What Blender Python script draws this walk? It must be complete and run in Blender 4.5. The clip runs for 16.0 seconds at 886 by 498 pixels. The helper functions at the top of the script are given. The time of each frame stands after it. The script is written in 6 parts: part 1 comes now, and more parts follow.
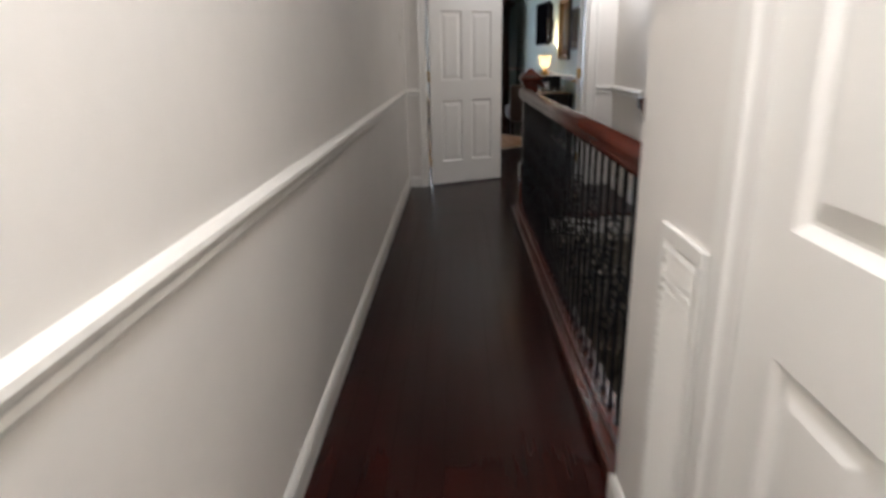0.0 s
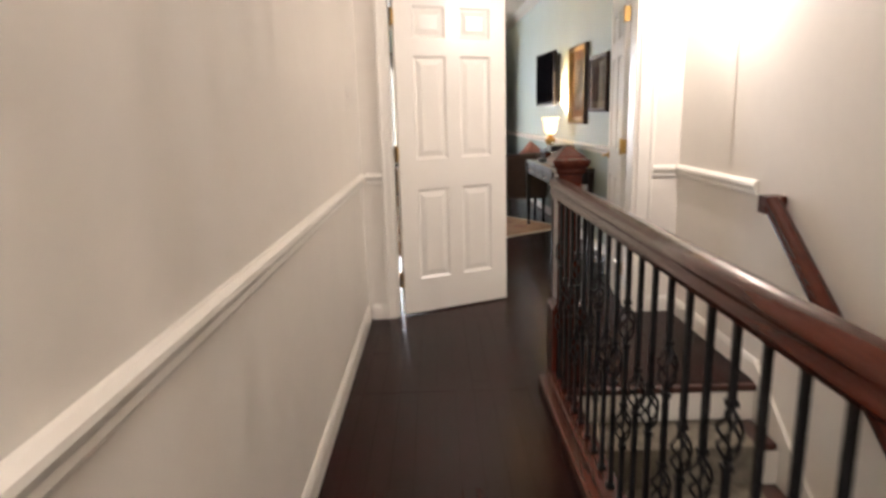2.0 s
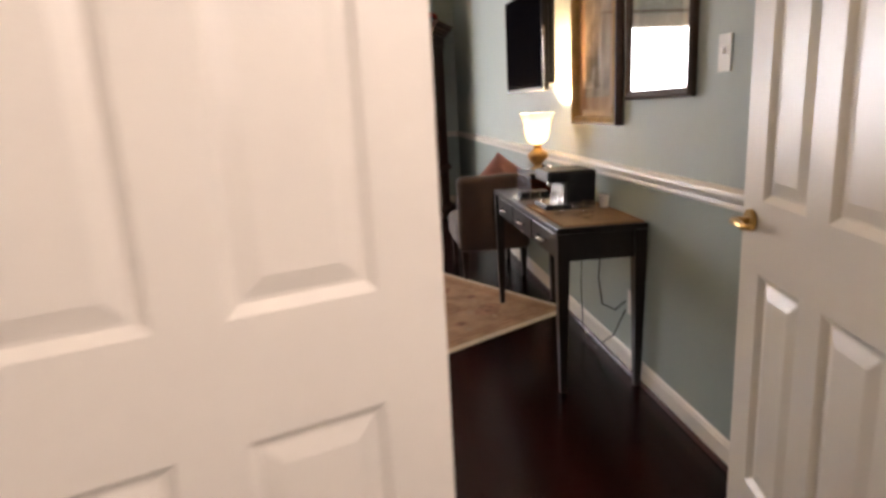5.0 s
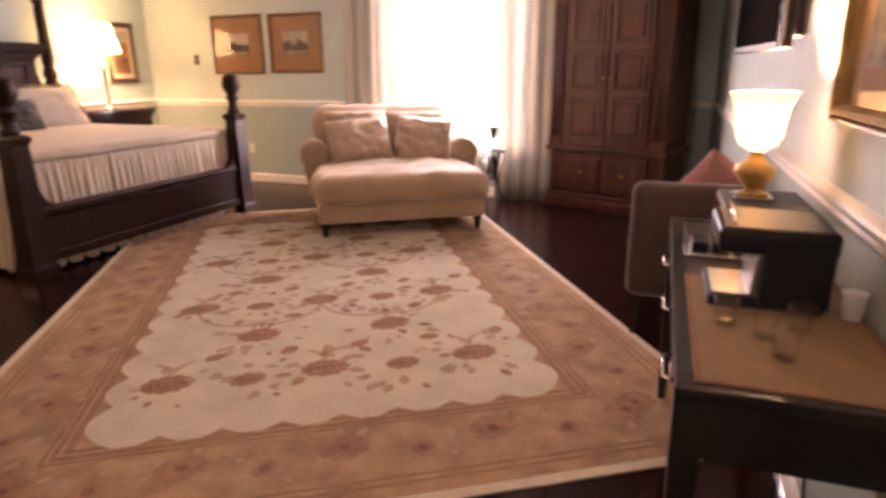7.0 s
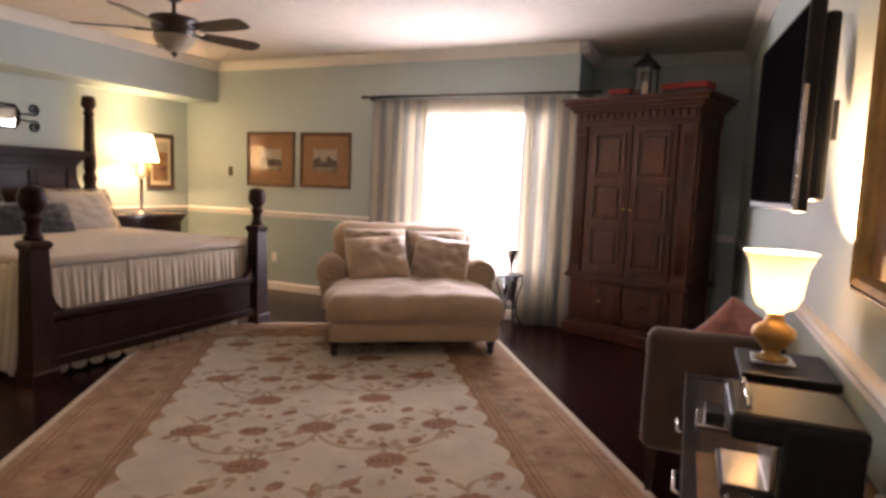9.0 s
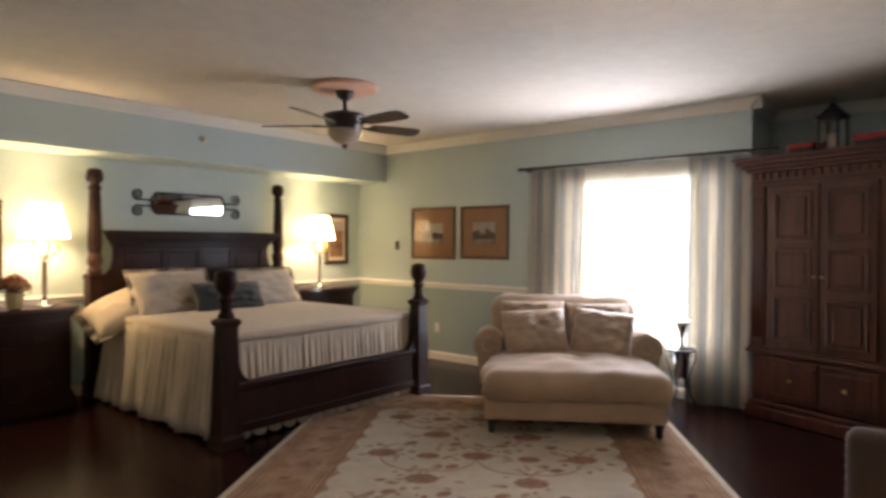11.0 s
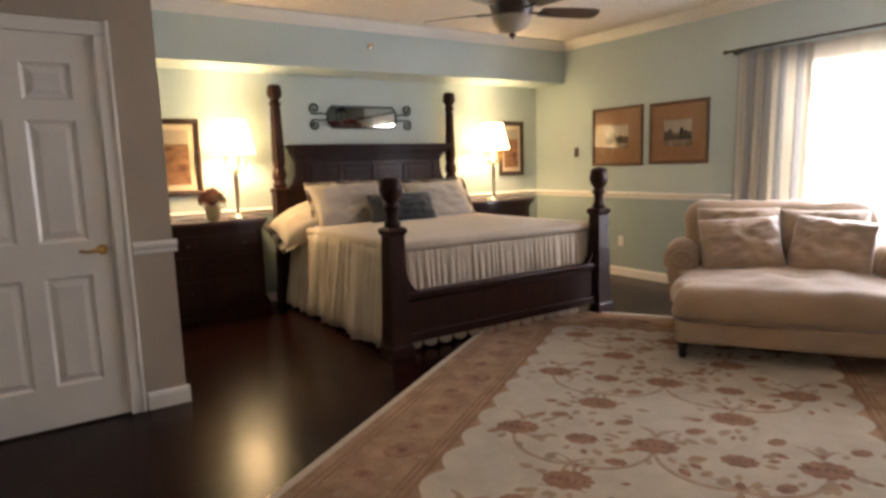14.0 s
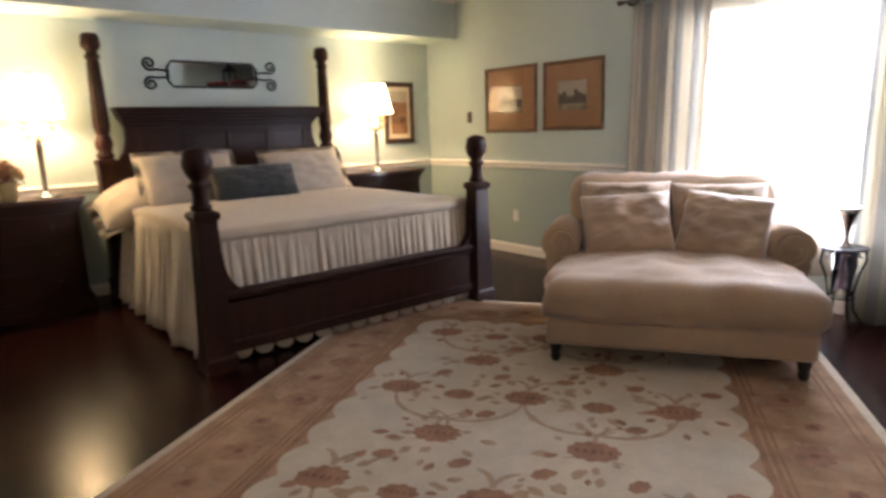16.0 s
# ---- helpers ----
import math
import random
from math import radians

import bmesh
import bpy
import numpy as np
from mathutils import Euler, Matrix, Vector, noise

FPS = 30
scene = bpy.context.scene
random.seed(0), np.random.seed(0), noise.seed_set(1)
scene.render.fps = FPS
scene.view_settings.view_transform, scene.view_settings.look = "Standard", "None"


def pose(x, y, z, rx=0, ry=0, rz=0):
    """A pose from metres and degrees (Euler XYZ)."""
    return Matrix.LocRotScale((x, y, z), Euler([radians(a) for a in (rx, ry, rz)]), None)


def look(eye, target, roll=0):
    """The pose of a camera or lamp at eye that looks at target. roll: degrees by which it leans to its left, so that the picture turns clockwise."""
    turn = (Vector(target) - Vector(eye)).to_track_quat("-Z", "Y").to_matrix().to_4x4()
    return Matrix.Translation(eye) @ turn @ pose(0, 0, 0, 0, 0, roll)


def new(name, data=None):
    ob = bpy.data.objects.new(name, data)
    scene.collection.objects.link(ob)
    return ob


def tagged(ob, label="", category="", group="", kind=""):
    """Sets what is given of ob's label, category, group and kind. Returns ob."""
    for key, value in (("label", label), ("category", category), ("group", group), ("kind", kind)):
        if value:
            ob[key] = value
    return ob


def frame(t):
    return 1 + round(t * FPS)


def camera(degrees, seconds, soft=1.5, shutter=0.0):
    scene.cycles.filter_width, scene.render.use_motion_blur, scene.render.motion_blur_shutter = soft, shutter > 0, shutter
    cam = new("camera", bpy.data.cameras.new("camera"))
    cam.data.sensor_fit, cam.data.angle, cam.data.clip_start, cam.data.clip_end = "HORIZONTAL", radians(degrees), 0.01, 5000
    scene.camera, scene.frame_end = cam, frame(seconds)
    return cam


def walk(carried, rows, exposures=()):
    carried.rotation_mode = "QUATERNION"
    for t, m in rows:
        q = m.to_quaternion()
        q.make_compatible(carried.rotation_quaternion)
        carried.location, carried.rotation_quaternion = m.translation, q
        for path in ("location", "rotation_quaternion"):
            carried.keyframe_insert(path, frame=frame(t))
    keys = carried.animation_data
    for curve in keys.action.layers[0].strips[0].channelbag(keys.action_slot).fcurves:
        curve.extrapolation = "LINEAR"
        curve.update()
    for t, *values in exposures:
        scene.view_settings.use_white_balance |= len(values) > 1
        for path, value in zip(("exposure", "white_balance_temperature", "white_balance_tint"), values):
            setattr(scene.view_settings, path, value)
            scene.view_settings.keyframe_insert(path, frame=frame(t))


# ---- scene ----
cam = camera(72.0, 16.0, soft=3.1, shutter=0.5)
PATH = [
    (0, (-0.068, 0.493, 1.222), (-0.121, 2.398, 0.617), -1.2),
    (0.5, (-0.135, 1.003, 1.208), (-0.262, 2.926, 0.679), -1.0),
    (1, (-0.136, 1.564, 1.212), (-0.209, 3.489, 0.678), -0.9),
    (1.5, (-0.126, 2.134, 1.266), (-0.170, 4.079, 0.805), -0.9),
    (2, (-0.094, 2.650, 1.262), (-0.080, 4.603, 0.832), -1.6),
    (2.5, (-0.030, 3.186, 1.273), (-0.034, 5.139, 0.844), -0.7),
    (3, (-0.033, 3.702, 1.261), (0.017, 5.660, 0.856), -1.9),
    (3.5, (0.032, 4.264, 1.252), (0.132, 6.218, 0.839), -2.4),
    (4, (-0.009, 4.754, 1.243), (0.164, 6.700, 0.816), -3.3),
    (6.5, (0.915, 7.005, 1.272), (0.617, 8.917, 0.772), -0.2),
    (7, (0.925, 7.175, 1.274), (0.228, 8.963, 0.712), -0.5),
    (7.5, (0.961, 7.248, 1.291), (0.159, 9.015, 0.805), 0.5),
    (8, (0.965, 7.279, 1.312), (0.188, 9.084, 0.937), 1.5),
    (10.5, (0.947, 7.360, 1.441), (-0.113, 9.056, 1.398), 0.2),
    (11, (1.013, 7.385, 1.451), (-0.257, 8.930, 1.432), 0.2),
    (11.5, (1.047, 7.374, 1.436), (-0.370, 8.779, 1.414), 0.1),
    (12, (1.058, 7.423, 1.425), (-0.456, 8.728, 1.371), -0.5),
    (12.5, (1.049, 7.457, 1.411), (-0.507, 8.710, 1.307), -1.1),
    (13, (1.053, 7.497, 1.395), (-0.528, 8.713, 1.246), -1.1),
    (13.5, (0.972, 7.583, 1.372), (-0.642, 8.743, 1.152), -1.3),
    (14, (0.766, 7.737, 1.332), (-0.889, 8.825, 1.056), -1.8),
    (14.5, (0.696, 7.923, 1.346), (-0.968, 8.990, 1.038), -2.1),
    (15, (0.691, 8.218, 1.348), (-0.994, 9.251, 1.044), -2.1),
    (15.5, (0.600, 8.468, 1.338), (-1.021, 9.591, 1.002), -2.2),
    (16, (0.496, 8.654, 1.322), (-1.023, 9.895, 0.931), -1.8),
]
EXPOSURES = [(0, -0.87, 5500, 10), (0.6, -0.68, 5800, 11), (1.0, -0.20, 6100, 12), (1.5, 0.22, 6300, 14), (2.5, 0.30, 6400, 16), (3.5, 0.24, 6500, 16), (4.2, 0.12, 6700, 20), (5.3, 0.15, 6800, 26), (6.2, 0.38, 7700, 50),
             (7.5, 0.36, 7700, 49), (8.3, 0.18, 7500, 45), (9.8, -0.66, 6250, 22), (11.0, -0.55, 6270, 21), (12.5, -0.51, 6400, 22), (13.5, -0.25, 6500, 22), (14.5, -0.27, 6330, 23), (15, -0.24, 6250, 23), (16, -0.29, 6060, 22)]
walk(cam, [(t, look(eye, target, roll)) for t, eye, target, roll in PATH], EXPOSURES)

# exposure and white balance are keyed with the walk above

# the desk wall runs a little askew
DM = pose(1.385, 7.4, 0, 0, 0, 1.7) @ pose(-1.385, -7.4, 0)

# ---- world and lights ----
world = bpy.data.worlds.new("sky")
scene.world = world
world.use_nodes = True
wn = world.node_tree
sky = wn.nodes.new("ShaderNodeTexSky")
sky.sky_type = 'NISHITA'
sky.sun_disc = False
sky.sun_elevation = radians(48)
sky.sun_rotation = radians(160)
wn.links.new(sky.outputs[0], wn.nodes["Background"].inputs[0])
wn.nodes["Background"].inputs[1].default_value = 0.12


def lamp(name, kind, energy, color, m, size=0.1, size_y=None):
    d = bpy.data.lights.new(name, kind)
    d.energy, d.color = energy, color
    if kind == 'AREA':
        d.shape = 'RECTANGLE'
        d.size, d.size_y = size, size_y or size
    else:
        d.shadow_soft_size = size
    ob = new(name, d)
    ob.matrix_world = m
    return ob


WARM = (1.0, 0.69, 0.33)
lamp("window_daylight", "AREA", 122, (0.86, 0.93, 1.0), pose(-1.32, 13.165, 1.22, 90, 0, 180), 1.10, 1.70)
# fill lamp added to brighten the hall walls, free of any fixture
lamp("hall_fill_lamp", "POINT", 150, (1.0, 0.93, 0.86), pose(-0.02, 0.75, 2.5), 0.14)
lamp("sconce_bulb", "POINT", 43, (1.0, 0.90, 0.80), pose(1.215, 5.72, 2.03), 0.0018)
lamp("bedside_bulb", "POINT", 80, WARM, pose(-5.0, 9.27, 1.60), 0.07)
lamp("bedside_bulb", "POINT", 80, WARM, pose(-5.0, 12.28, 1.60), 0.07)
lamp("desk_bulb", 'POINT', 225, (1.0, 0.70, 0.38), DM @ pose(1.21, 9.36, 1.11), 0.04)

# ---- materials ----


def material(name, color, rough=0.5, metal=0.0, var=0.12, scale=6.0, stretch=(1, 1, 1), bump=0.0, bscale=60.0,
             tint=None, coat=0.0, spec=0.5, glow=None, sheen=0.0):
    """Principled surface with a broad and a fine variation and fine relief."""
    m = bpy.data.materials.new(name)
    m.use_nodes = True
    nt = m.node_tree
    b = nt.nodes["Principled BSDF"]
    tc = nt.nodes.new("ShaderNodeTexCoord")
    mp = nt.nodes.new("ShaderNodeMapping")
    mp.inputs["Scale"].default_value = stretch
    nt.links.new(tc.outputs["Object"], mp.inputs[0])
    n1 = nt.nodes.new("ShaderNodeTexNoise")
    n1.inputs["Scale"].default_value, n1.inputs["Detail"].default_value = scale, 6
    n2 = nt.nodes.new("ShaderNodeTexNoise")
    n2.inputs["Scale"].default_value, n2.inputs["Detail"].default_value = scale * 9, 3
    nt.links.new(mp.outputs[0], n1.inputs[0])
    nt.links.new(mp.outputs[0], n2.inputs[0])
    mx = nt.nodes.new("ShaderNodeMath")
    mx.operation = 'MULTIPLY_ADD'
    mx.inputs[1].default_value = 0.35
    nt.links.new(n2.outputs[0], mx.inputs[0])
    nt.links.new(n1.outputs[0], mx.inputs[2])
    rp = nt.nodes.new("ShaderNodeValToRGB")
    c2 = tint or [min(1, c * (1 + var)) for c in color]
    c1 = [c * (1 - var) for c in color]
    rp.color_ramp.elements[0].position, rp.color_ramp.elements[1].position = 0.45, 0.92
    rp.color_ramp.elements[0].color = (*c1, 1)
    rp.color_ramp.elements[1].color = (*c2, 1)
    nt.links.new(mx.outputs[0], rp.inputs[0])
    nt.links.new(rp.outputs[0], b.inputs["Base Color"])
    b.inputs["Roughness"].default_value = rough
    b.inputs["Metallic"].default_value = metal
    b.inputs["Coat Weight"].default_value = coat
    b.inputs["Coat Roughness"].default_value = 0.08
    b.inputs["Specular IOR Level"].default_value = spec
    b.inputs["Sheen Weight"].default_value = sheen
    if glow:
        b.inputs["Emission Color"].default_value = (*glow[:3], 1)
        b.inputs["Emission Strength"].default_value = glow[3]
    if bump:
        n3 = nt.nodes.new("ShaderNodeTexNoise")
        n3.inputs["Scale"].default_value, n3.inputs["Detail"].default_value = bscale, 4
        nt.links.new(mp.outputs[0], n3.inputs[0])
        bp = nt.nodes.new("ShaderNodeBump")
        bp.inputs["Strength"].default_value, bp.inputs["Distance"].default_value = bump, 0.01
        nt.links.new(n3.outputs[0], bp.inputs["Height"])
        nt.links.new(bp.outputs[0], b.inputs["Normal"])
    return m


def floor_wood(single=False):
    """Dark red-brown strip flooring, planks along y, with gloss that varies a little; single: one plank of it, tinted plank by plank."""
    m = bpy.data.materials.new("plank_wood" if single else "floor_wood")
    m.use_nodes = True
    nt = m.node_tree
    b = nt.nodes["Principled BSDF"]
    tc = nt.nodes.new("ShaderNodeTexCoord")
    mp = nt.nodes.new("ShaderNodeMapping")
    mp.inputs["Rotation"].default_value = (0, 0, radians(90))
    nt.links.new(tc.outputs["Object"], mp.inputs[0])
    br = nt.nodes.new("ShaderNodeTexBrick")
    br.inputs["Scale"].default_value = 1
    br.inputs["Brick Width"].default_value, br.inputs["Row Height"].default_value = 1.1, 0.085
    br.inputs["Mortar Size"].default_value = 0.0012
    br.inputs["Color1"].default_value = (0.021, 0.0050, 0.0037, 1)
    br.inputs["Color2"].default_value = (0.015, 0.0036, 0.0030, 1)
    br.inputs["Mortar"].default_value = (0.006, 0.002, 0.002, 1)
    nt.links.new(mp.outputs[0], br.inputs[0])
    ms = nt.nodes.new("ShaderNodeMapping")
    ms.inputs["Scale"].default_value = (28, 1.6, 1)
    nt.links.new(tc.outputs["Object"], ms.inputs[0])
    n = nt.nodes.new("ShaderNodeTexNoise")
    n.inputs["Scale"].default_value, n.inputs["Detail"].default_value = 2.2, 6
    nt.links.new(ms.outputs[0], n.inputs[0])
    mix = nt.nodes.new("ShaderNodeMix")
    mix.data_type, mix.blend_type = 'RGBA', 'MULTIPLY'
    mix.inputs[0].default_value = 0.7
    if single:
        info = nt.nodes.new("ShaderNodeObjectInfo")
        tone = nt.nodes.new("ShaderNodeValToRGB")
        tone.color_ramp.elements[0].color, tone.color_ramp.elements[1].color = (0.014, 0.0033, 0.0028, 1), (0.023, 0.0054, 0.0039, 1)
        nt.links.new(info.outputs["Random"], tone.inputs[0])
        nt.links.new(tone.outputs[0], mix.inputs[6])
        apart = nt.nodes.new("ShaderNodeVectorMath")
        apart.operation = 'SCALE'
        apart.inputs[0].default_value = (7.0, 31.0, 0.0)
        nt.links.new(info.outputs["Random"], apart.inputs["Scale"])
        nt.links.new(apart.outputs[0], ms.inputs["Location"])
    else:
        nt.links.new(br.outputs["Color"], mix.inputs[6])
    rp = nt.nodes.new("ShaderNodeValToRGB")
    rp.color_ramp.elements[0].color, rp.color_ramp.elements[1].color = (0.45, 0.4, 0.4, 1), (1.3, 1.2, 1.2, 1)
    nt.links.new(n.outputs[0], rp.inputs[0])
    nt.links.new(rp.outputs[0], mix.inputs[7])
    nt.links.new(mix.outputs[2], b.inputs["Base Color"])
    n2 = nt.nodes.new("ShaderNodeTexNoise")
    n2.inputs["Scale"].default_value, n2.inputs["Detail"].default_value = 3.0, 4
    nt.links.new(tc.outputs["Object"], n2.inputs[0])
    mr = nt.nodes.new("ShaderNodeMapRange")
    mr.inputs[3].default_value, mr.inputs[4].default_value = 0.17, 0.28
    nt.links.new(n2.outputs[0], mr.inputs[0])
    nt.links.new(mr.outputs[0], b.inputs["Roughness"])
    b.inputs["Specular IOR Level"].default_value = 0.13
    if single:
        return m
    bp = nt.nodes.new("ShaderNodeBump")
    bp.inputs["Strength"].default_value, bp.inputs["Distance"].default_value = 0.10, 0.002
    nt.links.new(br.outputs["Fac"], bp.inputs["Height"])
    bp.invert = True
    nt.links.new(bp.outputs[0], b.inputs["Normal"])
    return m


def glass(name, rough=0.0, color=(1, 1, 1)):
    m = bpy.data.materials.new(name)
    m.use_nodes = True
    b = m.node_tree.nodes["Principled BSDF"]
    b.inputs["Base Color"].default_value = (*color, 1)
    b.inputs["Transmission Weight"].default_value = 1.0
    b.inputs["Roughness"].default_value = rough
    b.inputs["IOR"].default_value = 1.45
    return m


def picture_glass(name, strength=0.10):
    """Clear picture glass: mostly see-through, with a mirror-like sheen."""
    m = bpy.data.materials.new(name)
    m.use_nodes = True
    nt = m.node_tree
    nt.nodes.remove(nt.nodes["Principled BSDF"])
    t = nt.nodes.new("ShaderNodeBsdfTransparent")
    g = nt.nodes.new("ShaderNodeBsdfGlossy")
    g.inputs["Roughness"].default_value = 0.02
    lw = nt.nodes.new("ShaderNodeLayerWeight")
    lw.inputs[0].default_value = 0.5
    pw = nt.nodes.new("ShaderNodeMath")
    pw.operation = 'POWER'
    pw.inputs[1].default_value = 4.0
    nt.links.new(lw.outputs["Facing"], pw.inputs[0])
    ad = nt.nodes.new("ShaderNodeMath")
    ad.operation = 'MULTIPLY_ADD'
    ad.inputs[1].default_value, ad.inputs[2].default_value = 0.6, strength
    nt.links.new(pw.outputs[0], ad.inputs[0])
    mx = nt.nodes.new("ShaderNodeMixShader")
    nt.links.new(ad.outputs[0], mx.inputs[0])
    nt.links.new(t.outputs[0], mx.inputs[1])
    nt.links.new(g.outputs[0], mx.inputs[2])
    nt.links.new(mx.outputs[0], nt.nodes["Material Output"].inputs[0])
    return m


def cloth(name, color, through_part=0.5, scale=40, bump=0.3, var=0.08):
    """Thin woven cloth that lets part of the light through."""
    m = material(name, color, 0.9, var=var, scale=4, bump=bump, bscale=scale * 6)
    nt = m.node_tree
    b = nt.nodes["Principled BSDF"]
    tr = nt.nodes.new("ShaderNodeBsdfTranslucent")
    tr.inputs[0].default_value = (*color, 1)
    mx = nt.nodes.new("ShaderNodeMixShader")
    mx.inputs[0].default_value = through_part
    nt.links.new(b.outputs[0], mx.inputs[1])
    nt.links.new(tr.outputs[0], mx.inputs[2])
    nt.links.new(mx.outputs[0], nt.nodes["Material Output"].inputs[0])
    return m


M_HALL = material("hall_paint", (0.76, 0.72, 0.66), 0.6, var=0.03, scale=2, bump=0.10, bscale=180)
M_AQUA = material("aqua_paint", (0.475, 0.56, 0.545), 0.6, var=0.03, scale=2, bump=0.12, bscale=160)
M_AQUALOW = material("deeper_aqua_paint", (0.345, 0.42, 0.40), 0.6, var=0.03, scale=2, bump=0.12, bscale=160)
M_TAN = material("tan_paint", (0.43, 0.36, 0.28), 0.6, var=0.03, scale=2, bump=0.12, bscale=160)
M_CEIL = material("ceiling_paint", (0.64, 0.58, 0.50), 0.85, var=0.05, scale=9, bump=0.5, bscale=45)
M_TRIM = material("trim_paint", (0.80, 0.77, 0.71), 0.35, var=0.02, scale=3, bump=0.04, bscale=90)
M_DOOR = material("door_paint", (0.80, 0.77, 0.71), 0.29, var=0.02, scale=3, bump=0.06, bscale=120)
M_FLOOR = floor_wood()
M_PLANK = floor_wood(single=True)
M_MAHOG = material("mahogany", (0.055, 0.015, 0.009), 0.30, var=0.4, scale=3, stretch=(7, 0.8, 7), bump=0.04, coat=0.5)
M_RAILWOOD = material("rail_wood", (0.062, 0.013, 0.007), 0.27, var=0.35, scale=3, stretch=(9, 0.7, 9), bump=0.03, coat=0.18, spec=0.32)
M_BED = material("bed_wood", (0.023, 0.0070, 0.0040), 0.44, var=0.30, scale=3, stretch=(6, 6, 0.8), bump=0.05, coat=0.03, spec=0.18)
M_ARM = material("armoire_wood", (0.074, 0.020, 0.010), 0.38, var=0.45, scale=3, stretch=(7, 7, 0.8), bump=0.06, coat=0.25)
M_DESK = material("desk_lacquer", (0.012, 0.008, 0.006), 0.30, var=0.3, scale=5, bump=0.03, coat=0.1, spec=0.3)
M_DESKTOP = material("desk_top_veneer", (0.034, 0.017, 0.010), 0.30, var=0.25, scale=7, bump=0.06, coat=0.15)
M_IRON = material("black_iron", (0.012, 0.012, 0.013), 0.45, metal=0.6, var=0.3, scale=20, bump=0.2, bscale=90)
M_BRASS = material("brass", (0.55, 0.36, 0.13), 0.28, metal=1.0, var=0.2, scale=12)
M_GOLD = material("gilt_resin", (0.40, 0.24, 0.08), 0.38, metal=0.6, var=0.4, scale=14, bump=0.3, bscale=60)
M_STEEL = material("brushed_metal", (0.60, 0.58, 0.55), 0.25, metal=1.0, var=0.1, scale=20)
M_CREAM = material("cream_quilt", (0.44, 0.36, 0.27), 0.92, var=0.06, scale=7, bump=0.35, bscale=140, sheen=0.3)
M_RUFFLE = material("cream_ruffle", (0.47, 0.395, 0.30), 0.92, var=0.07, scale=9, bump=0.3, bscale=120, sheen=0.3)
M_PILLOW = material("sham_cloth", (0.43, 0.375, 0.315), 0.85, var=0.06, scale=8, bump=0.3, bscale=150, sheen=0.3)
M_FUR = material("grey_plush", (0.020, 0.024, 0.026), 0.9, var=0.5, scale=30, bump=1.0, bscale=70, sheen=0.6)
M_SOFA = material("tan_upholstery", (0.36, 0.25, 0.155), 0.75, var=0.10, scale=6, bump=0.35, bscale=90, sheen=0.4)
M_SATIN = material("satin_pillow", (0.37, 0.255, 0.165), 0.30, var=0.12, scale=5, bump=0.25, bscale=30, sheen=0.5)
M_CHAIR = material("taupe_upholstery", (0.038, 0.020, 0.014), 0.9, var=0.12, scale=8, bump=0.3, bscale=120, sheen=0.3)
M_PINK = material("pink_pillow", (0.30, 0.14, 0.13), 0.8, var=0.12, scale=8, bump=0.3, bscale=120)
M_BROWNP = material("brown_pillow", (0.13, 0.055, 0.035), 0.8, var=0.15, scale=8, bump=0.3, bscale=120)
M_CURTAIN = cloth("striped_curtain", (0.62, 0.57, 0.48), 0.40)
nt = M_CURTAIN.node_tree
stripe = nt.nodes.new("ShaderNodeTexWave")
stripe.inputs["Scale"].default_value, stripe.inputs["Distortion"].default_value = 2.3, 0.25
tc = nt.nodes.new("ShaderNodeTexCoord")
nt.links.new(tc.outputs["Object"], stripe.inputs[0])
rp = nt.nodes.new("ShaderNodeValToRGB")
rp.color_ramp.elements[0].position, rp.color_ramp.elements[1].position = 0.42, 0.58
rp.color_ramp.elements[0].color, rp.color_ramp.elements[1].color = (0.47, 0.47, 0.455, 1), (0.70, 0.66, 0.57, 1)
nt.links.new(stripe.outputs[0], rp.inputs[0])
for n in nt.nodes:
    if n.type in ('BSDF_PRINCIPLED', 'BSDF_TRANSLUCENT'):
        nt.links.new(rp.outputs[0], n.inputs[0])
M_SHEER = cloth("sheer_curtain", (0.90, 0.88, 0.83), 0.70)
M_SHADE = cloth("lamp_shade_cloth", (0.96, 0.91, 0.78), 0.70, var=0.02)
lit = M_SHADE.node_tree.nodes["Principled BSDF"]
lit.inputs["Emission Color"].default_value, lit.inputs["Emission Strength"].default_value = (1.0, 0.78, 0.42, 1), 22.0
M_FROST = cloth("frosted_glass", (0.96, 0.91, 0.80), 0.62, bump=0.0, var=0.02)
M_FANGLASS = cloth("alabaster_glass", (0.60, 0.52, 0.40), 0.45, bump=0.0, var=0.10)
M_BLACK = material("black_plastic", (0.010, 0.009, 0.009), 0.42, var=0.2, scale=20, bump=0.05, spec=0.25)
# dull grey that puts the shade between vent slats into the colour
M_SLATGAP = material("slat_gap_shade", (0.20, 0.18, 0.15), 0.8, var=0.2, scale=9)
M_SCREEN = material("tv_screen", (0.006, 0.006, 0.008), 0.6, var=0.1, scale=3, spec=0.0)
M_WHITEP = material("white_plastic", (0.72, 0.70, 0.66), 0.4, var=0.03, scale=10)
M_MIRROR = material("mirror_silver", (0.85, 0.87, 0.86), 0.02, metal=1.0, var=0.01, scale=2)
M_CLEAR = glass("clear_glass")
M_PICGLASS = picture_glass("picture_glass", 0.018)
M_ARTGLASS = picture_glass("art_glass", 0.30)
M_FRAMEDK = material("dark_frame", (0.045, 0.022, 0.014), 0.35, var=0.3, scale=12, stretch=(1, 1, 6), bump=0.1)
M_FRAMEWD = material("walnut_frame", (0.13, 0.06, 0.025), 0.35, var=0.3, scale=9, bump=0.1)
M_FRAMEGD = material("gold_frame", (0.32, 0.20, 0.07), 0.35, metal=0.5, var=0.3, scale=14, bump=0.2)
